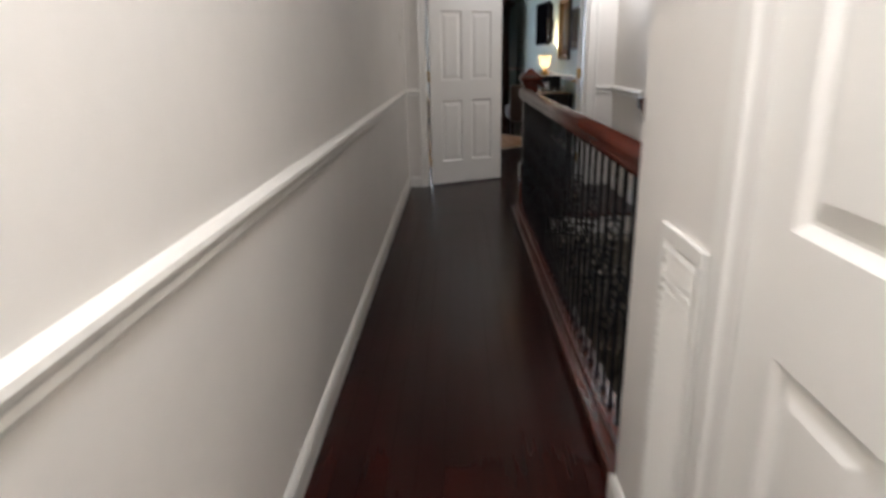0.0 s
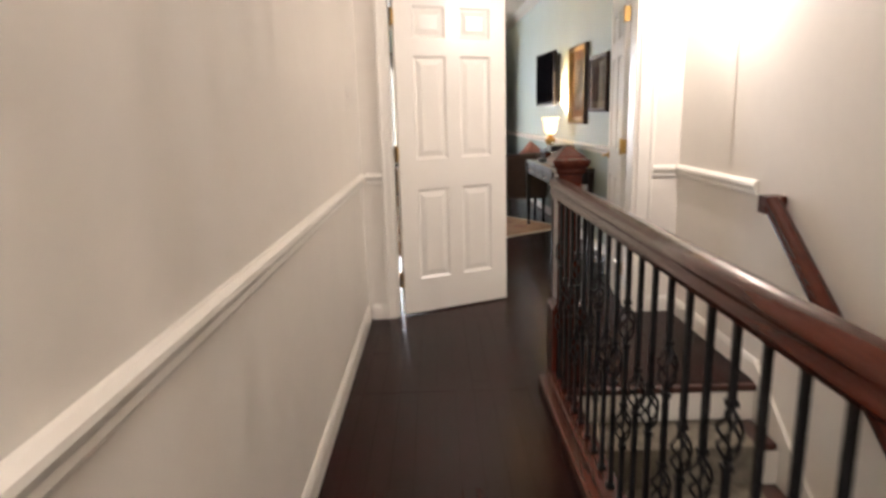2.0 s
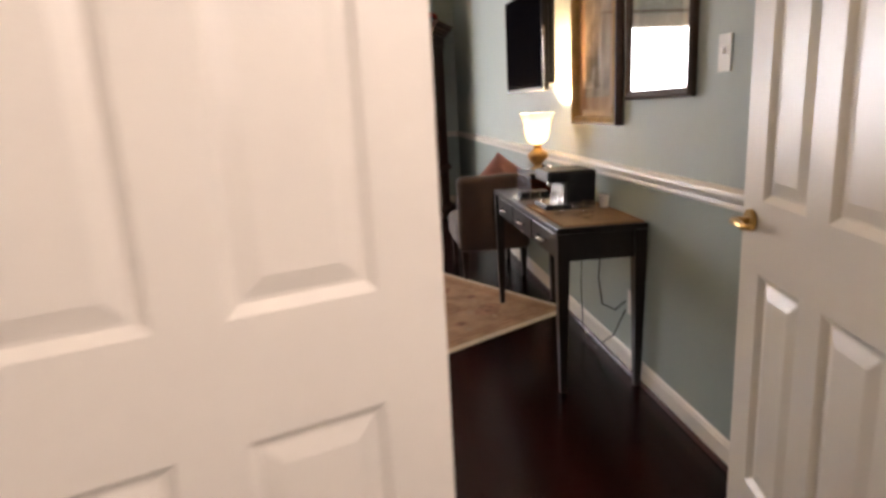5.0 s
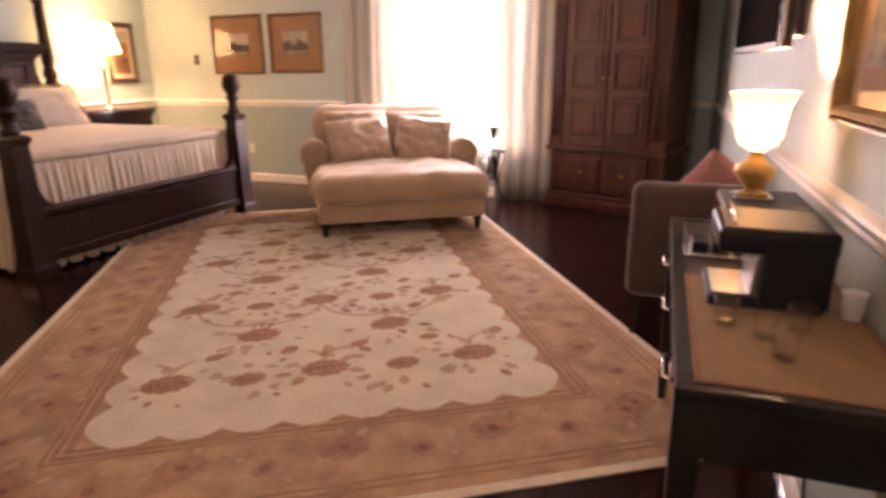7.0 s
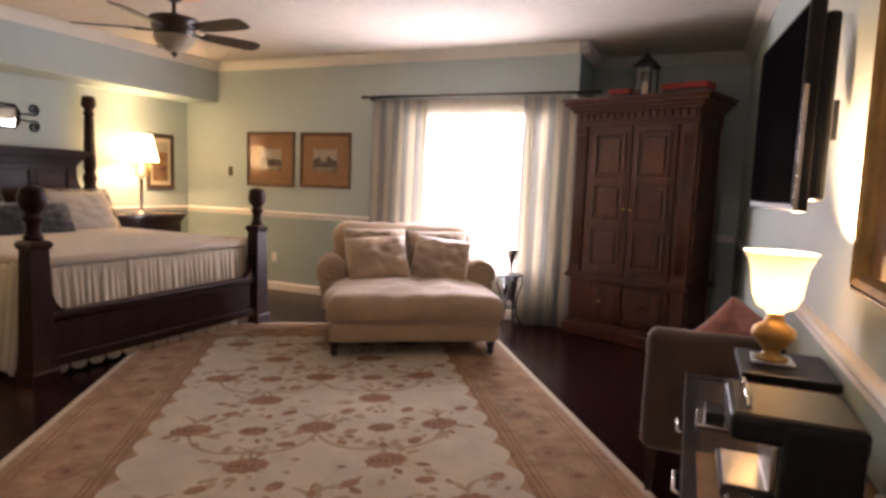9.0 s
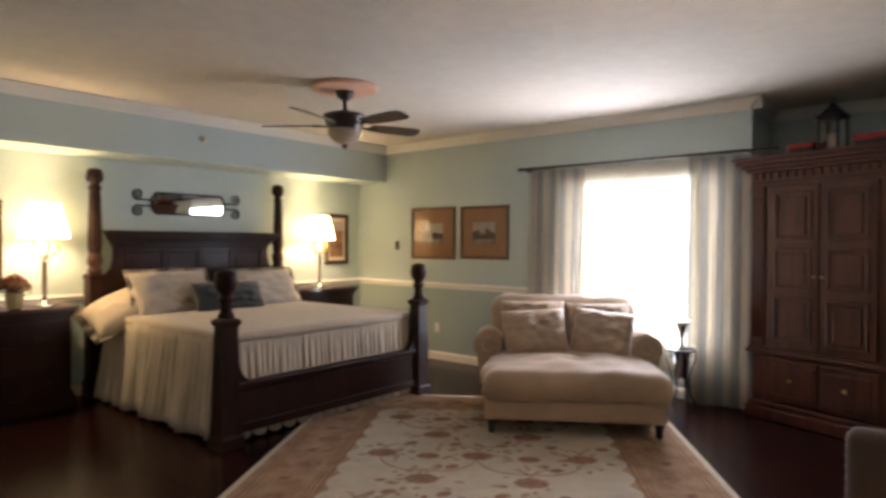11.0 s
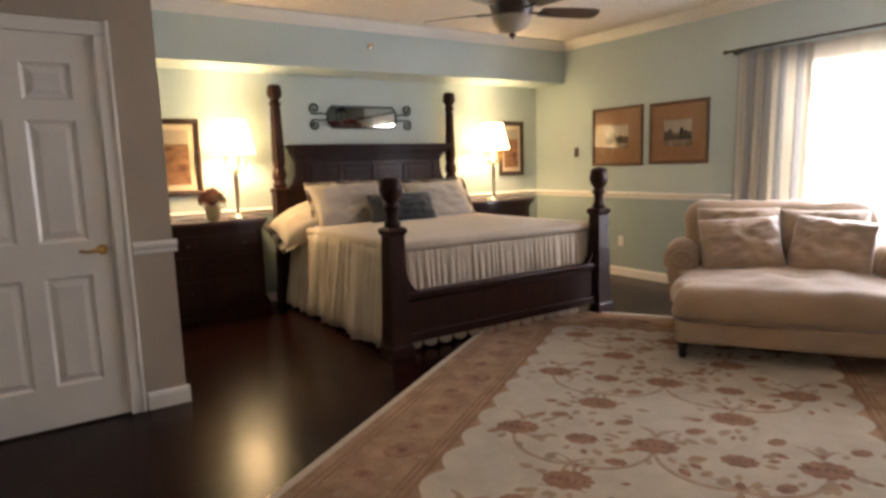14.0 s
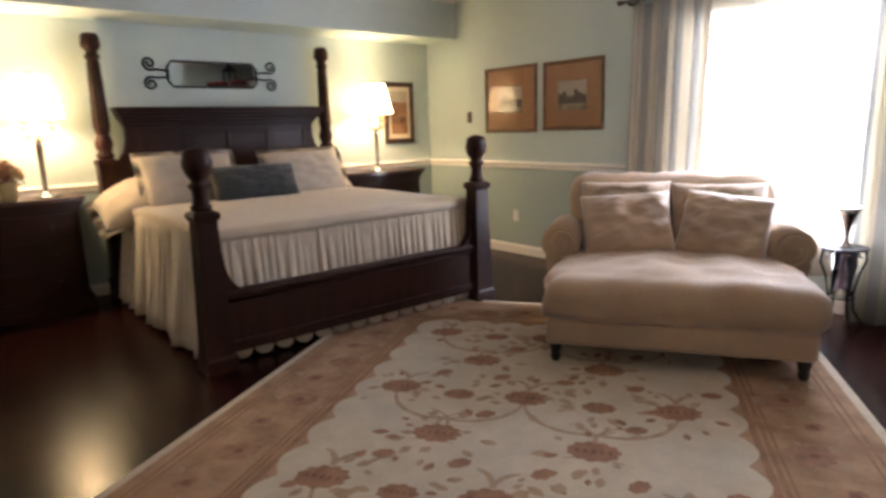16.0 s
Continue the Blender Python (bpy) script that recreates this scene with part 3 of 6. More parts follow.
Y = DOORY
casing("door_1", [(OPL - 0.055, OPL + 0.002, Y - 0.020, Y, 0, DH - 0.009), (OPL - 0.058, OPL - 0.036, Y - 0.028, Y - 0.016, 0, DH + 0.07),
                  (OPR + 0.008, OPR + 0.100, Y - 0.020, Y, 0, DH - 0.009), (OPR + 0.080, OPR + 0.104, Y - 0.028, Y - 0.016, 0, DH + 0.07),
                  (OPL - 0.055, OPR + 0.10, Y - 0.020, Y, DH - 0.008, DH + 0.08),
                  (OPL, OPL + 0.015, Y, Y + 0.13, 0, DH), (OPR - 0.015, OPR, Y, Y + 0.13, 0, DH), (OPL, OPR, Y, Y + 0.13, DH - 0.015, DH),
                  (OPL - 0.08, OPL - 0.005, Y + 0.12, Y + 0.138, 0, DH + 0.06), (OPR + 0.005, OPR + 0.06, Y + 0.12, Y + 0.138, 0, DH + 0.06)],
       "white casing round the double doors")
casing("door_2", [(BX, BX + 0.018, 8.050, 8.125, 0, DH - 0.004), (BX + 0.012, BX + 0.026, 8.105, 8.128, 0, DH + 0.075),
                  (BX, BX + 0.018, 7.215, 7.285, 0, DH - 0.004), (BX, BX + 0.018, 7.215, 8.125, DH - 0.003, DH + 0.07)], "white casing of the closet door")
casing("door_3", [(RX - 0.018, RX, 1.393, 1.455, 0, DH + 0.002), (RX - 0.018, RX, 0.53, 0.597, 0, DH + 0.002), (RX - 0.018, RX, 0.53, 1.455, DH + 0.003, DH + 0.06)],
       "white casing of the hall door")

# ---- window ----
w = structure("window_1", boxes((WX0, WX1, WY + 0.02, WY + 0.14, WZ0, WZ0 + 0.03), (WX0, WX0 + 0.05, WY + 0.06, WY + 0.12, WZ0 + 0.03, WZ1), (WX1 - 0.05, WX1, WY + 0.06, WY + 0.12, WZ0 + 0.03, WZ1),
                                (WX0 + 0.05, WX1 - 0.05, WY + 0.06, WY + 0.12, WZ1 - 0.05, WZ1), (WX0 + 0.05, WX1 - 0.05, WY + 0.06, WY + 0.12, WZ0 + 0.03, WZ0 + 0.08),
                                (WX0 + 0.05, WX1 - 0.05, WY + 0.07, WY + 0.11, 1.26, 1.30)), M_TRIM, "white sash window with bright daylight behind", "window")
for z0, z1 in ((WZ0 + 0.08, 1.26), (1.30, WZ1 - 0.05)):
    p = part("pane", boxes((WX0 + 0.05, WX1 - 0.05, WY + 0.088, WY + 0.092, z0, z1)), M_PICGLASS, w, "clear window pane")
    p.visible_shadow = False
structure("backdrop", boxes((-4.5, 2.0, 15.6, 15.62, -1.0, 4.5)), M_SKYCARD, "bright hazy daylight outside", "sky")

# ---- hall: stairs, balustrade, sconce ----
RISE, RUN, NSTEP = 0.186, 0.236, 14
e = thing("staircase", pose(0, 0, 0), "dark wood stairs with a pale patterned runner and white skirts", "stairs")
tread = riser = runner = None
for i in range(NSTEP):
    m = pose(0, WELL - i * RUN, -(i + 1) * RISE)
    if i == 0:
        tread = part("tread", boxes((0.475, DX - 0.02, -RUN, 0.012, -0.032, 0), bevel=0.006), M_MAHOG, e, m=m)
        riser = part("riser", boxes((0.475, DX - 0.02, -0.012, 0.0, 0.0005, RISE - 0.033)), M_TRIM, e, "white painted riser", m=m)
        bm = bmesh.new()
        add_box(bm, 0.50, 1.265, -RUN - 0.026, -0.014, 0.0005, 0.010, bevel=0.003)
        add_box(bm, 0.50, 1.265, -RUN - 0.028, -RUN - 0.0125, -RISE + 0.012, 0.009, bevel=0.003)
        runner = part("runner", bm, M_RUNNER, e, "pale patterned wool runner", m=m)
        part("nosing", boxes((0.475, DX - 0.02, WELL - 0.03, WELL + 0.015, -0.034, -0.002), bevel=0.004), M_MAHOG, e)
    else:
        again(tread, m), again(riser, m), again(runner, m)
for x0, x1 in ((DX - 0.02, DX - 0.001), (0.471, 0.475)):
    bm = bmesh.new()
    y1 = WELL - NSTEP * RUN
    ring = [(WELL + 0.02, 0.10), (WELL + 0.02, -0.30), (y1, -NSTEP * RISE - 0.25), (y1, -NSTEP * RISE + 0.16)]
    a = [bm.verts.new((x0, y, z)) for y, z in ring]
    b = [bm.verts.new((x1, y, z)) for y, z in ring]
    bm.faces.new(a), bm.faces.new(b[::-1])
    for i in range(4):
        bm.faces.new((a[i], a[(i + 1) % 4], b[(i + 1) % 4], b[i]))
    part("skirt_board", bm, M_TRIM, e, "white stair skirt board")

HANDRAIL = [(-0.030, -0.055), (0.030, -0.055), (0.032, -0.035), (0.024, -0.026), (0.034, -0.012), (0.034, 0.004), (0.024, 0.016), (0.008, 0.022), (-0.008, 0.022), (-0.024, 0.016), (-0.034, 0.004), (-0.034, -0.012), (-0.024, -0.026), (-0.032, -0.035)]
RAILX = 0.44
e = thing("balustrade", pose(RAILX, 0, 0), "mahogany handrail with black wrought-iron balusters along the stairwell", "railing")
bm = bmesh.new()
add_run(bm, HANDRAIL, (0, WEND, 0.955), (0, 5.36, 0.955), (1, 0, 0))
for f in bm.faces:
    f.smooth = len(f.verts) == 4
part("handrail", bm, M_RAILWOOD, e, "polished reddish mahogany handrail")
bm = bmesh.new()
add_box(bm, -0.082, 0.045, WEND, 5.34, 0, 0.052, bevel=0.008)
add_box(bm, -0.040, 0.040, WEND, 5.34, 0.052, 0.066, bevel=0.005)
part("shoe_rail", bm, M_RAILWOOD, e, "mahogany shoe rail on the floor edge")
newel = part("newel_post", lathe([(0.075, 0), (0.075, 0.36), (0.070, 0.375), (0.052, 0.385), (0.052, 0.86), (0.058, 0.866), (0.058, 0.885), (0.066, 0.895), (0.066, 0.915), (0.052, 0.925), (0.052, 0.985),
                                  (0.060, 0.99), (0.066, 1.0), (0.066, 1.012), (0.078, 1.025), (0.082, 1.04), (0.082, 1.052), (0.070, 1.058), (0.066, 1.066), (0.012, 1.112), (0.003, 1.114)], square=True), M_RAILWOOD, e,
             "square mahogany newel with a pyramid cap", pose(0.062, 5.42, 0))


def baluster(knots):
    """Square iron bar with a foot collar, drawn thin inside its baskets."""
    rows = [(0.012, 0.066), (0.012, 0.080), (0.0065, 0.082)]
    for k in knots:
        rows += [(0.0065, k - 0.062), (0.0022, k - 0.058), (0.0022, k + 0.058), (0.0065, k + 0.062)]
    return lathe(rows + [(0.0065, 0.905)], square=True)


def basket():
    """Hollow twisted iron basket between two collars."""
    bm = bmesh.new()
    for j in range(4):
        t0 = j * math.pi / 2
        add_tube(bm, [(0.024 * math.sin(math.pi * i / 10) * math.cos(t0 + i * 0.42), 0.024 * math.sin(math.pi * i / 10) * math.sin(t0 + i * 0.42), -0.062 + 0.0124 * i) for i in range(11)], 0.0038, 5)
    for z in (-0.066, 0.066):
        add_box(bm, -0.010, 0.010, -0.010, 0.010, z - 0.006, z + 0.006)
    return bm


KNOTS = ((0.50,), (0.34, 0.66), (0.50,))
basket_mesh = None
kinds = []
n = 0
y = WEND + 0.09
while y < 5.30:
    k = n % 3
    m = pose(0, y, 0)
    if len(kinds) < 3:
        bar = part("baluster", baluster(KNOTS[k]), M_IRON, e, m=m)
        kinds.append(bar)
    else:
        bar = again(kinds[k], m)
    for z in KNOTS[k]:
        if basket_mesh is None:
            basket_mesh = part("basket", basket(), M_IRON, bar, "twisted iron basket", pose(0, 0, z)).data
        else:
            c = new("basket", basket_mesh)
            c.parent, c.matrix_basis = bar, pose(0, 0, z)
    n += 1
    y += 0.104

e = thing("wall_handrail", pose(DX - 0.055, 5.19, 0.865), "mahogany handrail sloping down the stairwell wall", "handrail")
sl = -0.79
bm = bmesh.new()
ln = 3.3
a = [bm.verts.new((o, 0.0, u)) for o, u in HANDRAIL]
b = [bm.verts.new((o, -ln, u + sl * ln)) for o, u in HANDRAIL]
nn = len(a)
for i in range(nn):
    bm.faces.new((a[i], a[(i + 1) % nn], b[(i + 1) % nn], b[i]))
bm.faces.new(a), bm.faces.new(b[::-1])
add_box(bm, -0.034, 0.055, -0.002, 0.075, -0.055, 0.022, bevel=0.006)
part("rail", bm, M_RAILWOOD, e)
for d in (0.45, 1.6, 2.8):
    part("bracket", tube([(0, -d, sl * d - 0.05), (0.0, -d, sl * d - 0.085), (0.053, -d, sl * d - 0.10)], 0.008), M_BRASS, e, "brass handrail bracket")

e = thing("wall_sconce", pose(DX, 5.72, 1.86), "lit candle sconce on the wall with an assumed, partly ribbed half shade", "wall lamp")
bm = bmesh.new()
add_lathe(bm, [(0.045, 0), (0.045, 0.012), (0.02, 0.02)], 16)
bmesh.ops.rotate(bm, verts=bm.verts, cent=(0, 0, 0), matrix=Matrix.Rotation(radians(-90), 3, 'Y'))
part("back_plate", bm, M_STEEL, e)
part("arm", tube([(-0.01, 0, 0), (-0.08, 0, -0.06), (-0.165, 0, -0.04), (-0.17, 0, 0.02)], 0.0028), M_STEEL, e)
bm = lathe([(0.004, 0.0), (0.012, 0.008), (0.016, 0.02), (0.007, 0.025), (0.007, 0.09), (0.003, 0.10)], 14)
part("candle_cup", bm, M_STEEL, e, m=pose(-0.17, 0, 0.02))
# unseen ribs, only on the arc that throws streaks on the west wall
bm = bmesh.new()
for i in range(24):
    t = math.radians(168 + 100 * i / 23)
    c, v = math.cos(t), math.sin(t)
    add_tube(bm, [(0.050 * c, 0.050 * v, 0.03), (0.058 * c, 0.058 * v, 0.10), (0.058 * c, 0.058 * v, 0.22), (0.050 * c, 0.050 * v, 0.27)], 0.0011, 4)
for z, r in ((0.03, 0.050), (0.27, 0.050)):
    add_tube(bm, [(r * math.cos(math.radians(90 + 15 * k)), r * math.sin(math.radians(90 + 15 * k)), z) for k in range(13)], 0.0025, 5)
part("streak_ribs", bm, M_STEEL, e, "fine unseen ribs set to streak the hall wall", pose(-0.17, 0, 0.02))

# vent grille, switch, assumed ceiling light in the hall
e = thing("wall_vent", pose(RX, 1.60, 0.17), "tall white louvred return-air vent in the hall wall", "vent")
part("frame", boxes((-0.012, 0, -0.11, 0.11, 0, 0.03), (-0.012, 0, -0.11, 0.11, 0.69, 0.72), (-0.012, 0, -0.11, -0.085, 0.03, 0.69), (-0.012, 0, 0.085, 0.11, 0.03, 0.69), bevel=0.002), M_TRIM, e)
# dark sheet standing in for the shade in the slat gaps
part("backing", boxes((-0.003, -0.001, -0.085, 0.085, 0.03, 0.69)), M_SLATGAP, e, "dark sheet standing for the shade between the slats")
bm = bmesh.new()
add_box(bm, -0.001, 0.001, -0.085, 0.085, -0.0085, 0.0085)
s0 = part("slat", bm, M_TRIM, e, m=pose(-0.009, 0, 0.045, 0, 28, 0))
for i in range(1, 32):
    again(s0, pose(-0.009, 0, 0.045 + i * 0.0205, 0, 28, 0))


def wall_plate(name, m, label, cat, toggles=1, mat=M_WHITEP):
    """A cover plate on a wall: plate in the local xz plane, front towards -y."""
    e = thing(name, m, label, cat)
    part("plate", boxes((-0.036, 0.036, -0.006, 0, -0.058, 0.058), bevel=0.003), mat, e)
    if toggles == 1:
        part("toggle", boxes((-0.006, 0.006, -0.016, -0.005, -0.004, 0.016), bevel=0.002), mat, e)
    else:
        for z in (-0.024, 0.024):
            part("socket", boxes((-0.016, 0.016, -0.009, -0.005, z - 0.014, z + 0.014), bevel=0.003), mat, e)
    return e


wall_plate("light_switch", pose(HL, 5.92, 1.36, 0, 0, 90), "white toggle light switch on the hall wall", "light switch", mat=M_HALL)
wall_plate("wall_outlet", DM @ pose(DX, 8.40, 0.33, 0, 0, -90), "white power outlet behind the desk", "outlet", 2)
wall_plate("wall_outlet", pose(-3.89, WY, 0.40), "white power outlet on the aqua wall", "outlet", 2)
wall_plate("light_switch", DM @ pose(DX, 7.72, 1.38, 0, 0, -90), "white wall switch beside the framed print", "light switch")
# bronze switch plate on the window wall
wall_plate("switch_plate", pose(-4.575, WY, 1.42), "dark bronze switch plate on the aqua wall", "light switch", mat=M_FRAMEDK)
# unseen fixture, assumed; the hall's fill lamp hangs apart from it
e = thing("assumed_hall_light", pose(-0.05, 0.2, CEIL), "round flush ceiling light, unseen, assumed for the hall", "ceiling light")
part("rim", lathe([(0.17, -0.03), (0.17, 0), (0.15, 0)], 24), M_STEEL, e)
part("diffuser", lathe([(0.02, -0.10), (0.09, -0.085), (0.15, -0.03)], 24), M_FROST, e)

# ---- bed ----
e = thing("four_poster_bed", pose(-4.03, 10.757, 0), "dark carved four-poster bed with cream ruffled coverlet", "bed")
FX, HDX, PY = 1.13, -1.13, 1.02


def post(high):
    bm = bmesh.new()
    if high:
        add_lathe(bm, [(0.085, 0), (0.085, 0.14), (0.070, 0.16), (0.070, 1.10), (0.078, 1.11), (0.078, 1.14), (0.06, 1.15)], square=True)
        add_lathe(bm, [(0.055, 1.15), (0.068, 1.17), (0.068, 1.19), (0.050, 1.21), (0.066, 1.24), (0.070, 1.28), (0.058, 1.33), (0.048, 1.35), (0.060, 1.37), (0.060, 1.39), (0.058, 1.40), (0.042, 1.93), (0.056, 1.945), (0.058, 1.965), (0.044, 1.98), (0.044, 2.0), (0.070, 2.03), (0.074, 2.06), (0.066, 2.09), (0.070, 2.10), (0.055, 2.135), (0.004, 2.145)], 16)
    else:
        add_lathe(bm, [(0.090, 0), (0.090, 0.075), (0.082, 0.095), (0.074, 0.20), (0.058, 0.855), (0.070, 0.872), (0.075, 0.893), (0.066, 0.908), (0.048, 0.918)], square=True)
        add_lathe(bm, [(0.052, 0.918), (0.060, 0.938), (0.046, 0.955), (0.041, 0.985), (0.043, 1.03), (0.058, 1.045), (0.061, 1.058), (0.044, 1.074), (0.047, 1.09), (0.068, 1.118), (0.080, 1.155), (0.082, 1.185), (0.070, 1.214), (0.076, 1.222), (0.062, 1.246), (0.022, 1.260), (0.004, 1.263)], 20)
    return bm


p = part("head_post", post(True), M_BED, e, "tall fluted head post with a carved cap", pose(HDX, -PY, 0))
q = again(p, pose(HDX, PY, 0))
reed = None
for hp in (p, q):
    for i in range(10):
        m = pose(0, 0, 0, 0, 0, 36 * i)
        if reed is None:
            reed = part("reed", tube([(0.057, 0, 1.40), (0.042, 0, 1.92)], 0.007, 5), M_BED, hp, m=m)
        else:
            c = new("reed", reed.data)
            c.parent, c.matrix_basis = hp, m
p = part("foot_post", post(False), M_BED, e, "square foot post with a ball finial", pose(FX, -PY, 0))
again(p, pose(FX, PY, 0))
fb = part("footboard", boxes((FX - 0.025, FX + 0.025, -0.95, 0.95, 0.085, 0.42), bevel=0.004), M_BED, e, "low dark footboard with moulded rails")
part("top_rail", boxes((FX - 0.045, FX + 0.045, -0.95, 0.95, 0.405, 0.445), bevel=0.012), M_BED, fb)
part("bottom_rail", boxes((FX + 0.022, FX + 0.045, -0.95, 0.95, 0.085, 0.15), bevel=0.008), M_BED, fb)
part("bead", tube([(FX + 0.026, -0.94, 0.385), (FX + 0.026, 0.94, 0.385)], 0.007, 8), M_BED, fb)
for s in (-1, 1):
    bm = bmesh.new()
    ring = [(0.96, 0.40), (0.96, 0.66)] + [(0.94 - 0.13 * (1 - math.cos(math.radians(a))), 0.65 - 0.21 * math.sin(math.radians(a))) for a in range(0, 91, 15)]
    a = [bm.verts.new((FX - 0.028, s * y, z)) for y, z in ring]
    b = [bm.verts.new((FX + 0.028, s * y, z)) for y, z in ring]
    bm.faces.new(a), bm.faces.new(b[::-1])
    for i in range(len(a)):
        bm.faces.new((a[i], a[(i + 1) % len(a)], b[(i + 1) % len(a)], b[i]))
    part("bracket", bm, M_BED, fb, "curved bracket rising to the post")
for s in (-1, 1):
    part("side_rail", boxes((HDX + 0.07, FX - 0.07, s * 0.99 - 0.018, s * 0.99 + 0.018, 0.20, 0.42), bevel=0.004), M_BED, e)
bm = bmesh.new()
outline = [(-0.95, 0.25), (0.95, 0.25), (0.95, 1.08), (0.93, 1.14), (0.88, 1.20), (0.855, 1.28), (0.85, 1.43), (-0.85, 1.43), (-0.855, 1.28), (-0.88, 1.20), (-0.93, 1.14), (-0.95, 1.08)]
a = [bm.verts.new((HDX - 0.025, y, z)) for y, z in outline]
b = [bm.verts.new((HDX + 0.025, y, z)) for y, z in outline]
bm.faces.new(a), bm.faces.new(b[::-1])
for i in range(len(a)):
    bm.faces.new((a[i], a[(i + 1) % len(a)], b[(i + 1) % len(a)], b[i]))
part("headboard", bm, M_BED, e, "panelled dark headboard with curved shoulders")
for k in range(4):
    y0 = -0.74 + k * 0.38
    bm = boxes((HDX + 0.025, HDX + 0.040, y0 - 0.025, y0 + 0.0, 0.80, 1.38), (HDX + 0.025, HDX + 0.040, y0 + 0.34, y0 + 0.365, 0.80, 1.38),
               (HDX + 0.025, HDX + 0.040, y0, y0 + 0.34, 1.345, 1.38), (HDX + 0.025, HDX + 0.040, y0, y0 + 0.34, 0.80, 0.83), bevel=0.004)
    add_box(bm, HDX + 0.025, HDX + 0.033, y0 + 0.03, y0 + 0.31, 0.86, 1.315, bevel=0.003)
    part("headboard_panel", bm, M_BED, e)
hc = part("headboard_cornice", boxes((HDX - 0.03, HDX + 0.175, -0.945, 0.945, 1.545, 1.562), bevel=0.004), M_BED, e, "deep stepped cornice")
for o, z0, z1, yy in ((0.045, 1.40, 1.43, 0.865), (0.075, 1.43, 1.46, 0.88), (0.105, 1.46, 1.49, 0.90), (0.135, 1.49, 1.52, 0.915), (0.160, 1.52, 1.545, 0.93)):
    part("cornice_step", boxes((HDX - 0.03, HDX + o, -yy, yy, z0, z1), bevel=0.007), M_BED, hc)
dn = None
for i in range(46):
    m = pose(0, -0.88 + i * 0.0391, 0)
    if dn is None:
        dn = part("dentil", boxes((HDX + 0.10, HDX + 0.118, -0.010, 0.010, 1.466, 1.487)), M_BED, hc, m=m)
    else:
        again(dn, m)

e2 = thing("mattress", pose(-4.03, 10.757, 0.20), "thick mattress under the coverlet", "mattress")
part("body", soft_box(2.10, 1.92, 0.54, 0.06, cuts=3, wrinkle=0.002), M_CREAM, e2)
part("box_spring_base", boxes((-1.0, 1.0, -0.9, 0.9, -0.2, -0.001)), M_BED, e2)


def pleats(length, z0, z1, amp, waves, seed, taper=0.35, th=0.006):
    """Gathered cloth hung along +x, from z1 down to z0, folds towards -y."""
    bm = bmesh.new()
    nx, nz = int(waves * 8), 8
    fr, bk = [], []
    for i in range(nx + 1):
        u = i / nx
        cf, cb = [], []
        ph = u * waves + 0.9 * noise.noise(Vector((u * waves * 0.33, seed, 0))) + 0.3 * noise.noise(Vector((u * waves * 0.9, seed, 7)))
        for k in range(nz + 1):
            v = k / nz
            grow = taper + (1 - taper) * v
            a = amp * grow * (0.62 + 0.75 * noise.noise(Vector((u * waves * 0.7, seed + 3, v * 0.8))))
            turn = 2 * math.pi * ph + v * 1.3 * noise.noise(Vector((u * waves * 0.4, seed, 5)))
            wave = math.sin(turn) + 0.28 * math.sin(2 * turn + 1.0)
            yy = -a * (1 + wave) - 0.05 * v * amp / 0.03
            z = z1 + (z0 - z1) * v + (0.022 * noise.noise(Vector((u * waves * 0.35, 1, seed))) if k == nz else 0)
            cf.append(bm.verts.new((u * length, yy, z)))
            cb.append(bm.verts.new((u * length, yy + th, z)))
        fr.append(cf), bk.append(cb)
    for g, flip in ((fr, False), (bk, True)):
        for i in range(nx):
            for k in range(nz):
                q = (g[i][k], g[i][k + 1], g[i + 1][k + 1], g[i + 1][k])
                bm.faces.new(q[::-1] if flip else q).smooth = True
    for i in range(nx):
        bm.faces.new((fr[i][nz], bk[i][nz], bk[i + 1][nz], fr[i + 1][nz]))
        bm.faces.new((fr[i][0], fr[i + 1][0], bk[i + 1][0], bk[i][0]))
    return bm


e2 = thing("coverlet", pose(-4.03, 10.757, 0), "cream coverlet with long gathered ruffles on the bed", "bedspread")
bm = soft_box(2.15, 1.99, 0.075, 0.036, cuts=16, seed=3, sag=0.02, wrinkle=0.014)
part("top_panel", bm, M_CREAM, e2, "smooth cream top", pose(0.005, 0, 0.714))
part("side_ruffle", pleats(1.98, 0.03, 0.752, 0.042, 20, 1.7), M_RUFFLE, e2, "floor-length gathered side ruffle", pose(-0.95, -0.985, 0))
part("side_ruffle", pleats(1.98, 0.03, 0.752, 0.042, 20, 8.7), M_RUFFLE, e2, "floor-length gathered side ruffle", pose(1.03, 0.985, 0, 0, 0, 180))
part("foot_ruffle", pleats(1.94, 0.33, 0.752, 0.015, 34, 4.2), M_RUFFLE, e2, "gathered ruffle hanging behind the footboard", pose(1.040, -0.97, 0, 0, 0, 90))
tab = None
for k in range(14):
    m = pose(1.118, -0.865 + k * 0.133, 0.088)
    if tab is None:
        bm = bmesh.new()
        ring = [(-0.054, 0.0), (0.054, 0.0)] + [(0.054 * math.cos(math.radians(a)), -0.030 - 0.040 * math.sin(math.radians(a))) for a in range(0, 181, 20)]
        fr = [bm.verts.new((0.008 * math.sin(40 * y), y, z)) for y, z in ring]
        bk = [bm.verts.new((0.008 * math.sin(40 * y) - 0.005, y, z)) for y, z in ring]
        bm.faces.new(fr), bm.faces.new(bk[::-1])
        for q in range(len(fr)):
            bm.faces.new((fr[q], fr[(q + 1) % len(fr)], bk[(q + 1) % len(fr)], bk[q]))
        tab = part("skirt_scallop", bm, M_RUFFLE, e2, "scalloped tab of the bed skirt", m)
    else:
        again(tab, m)


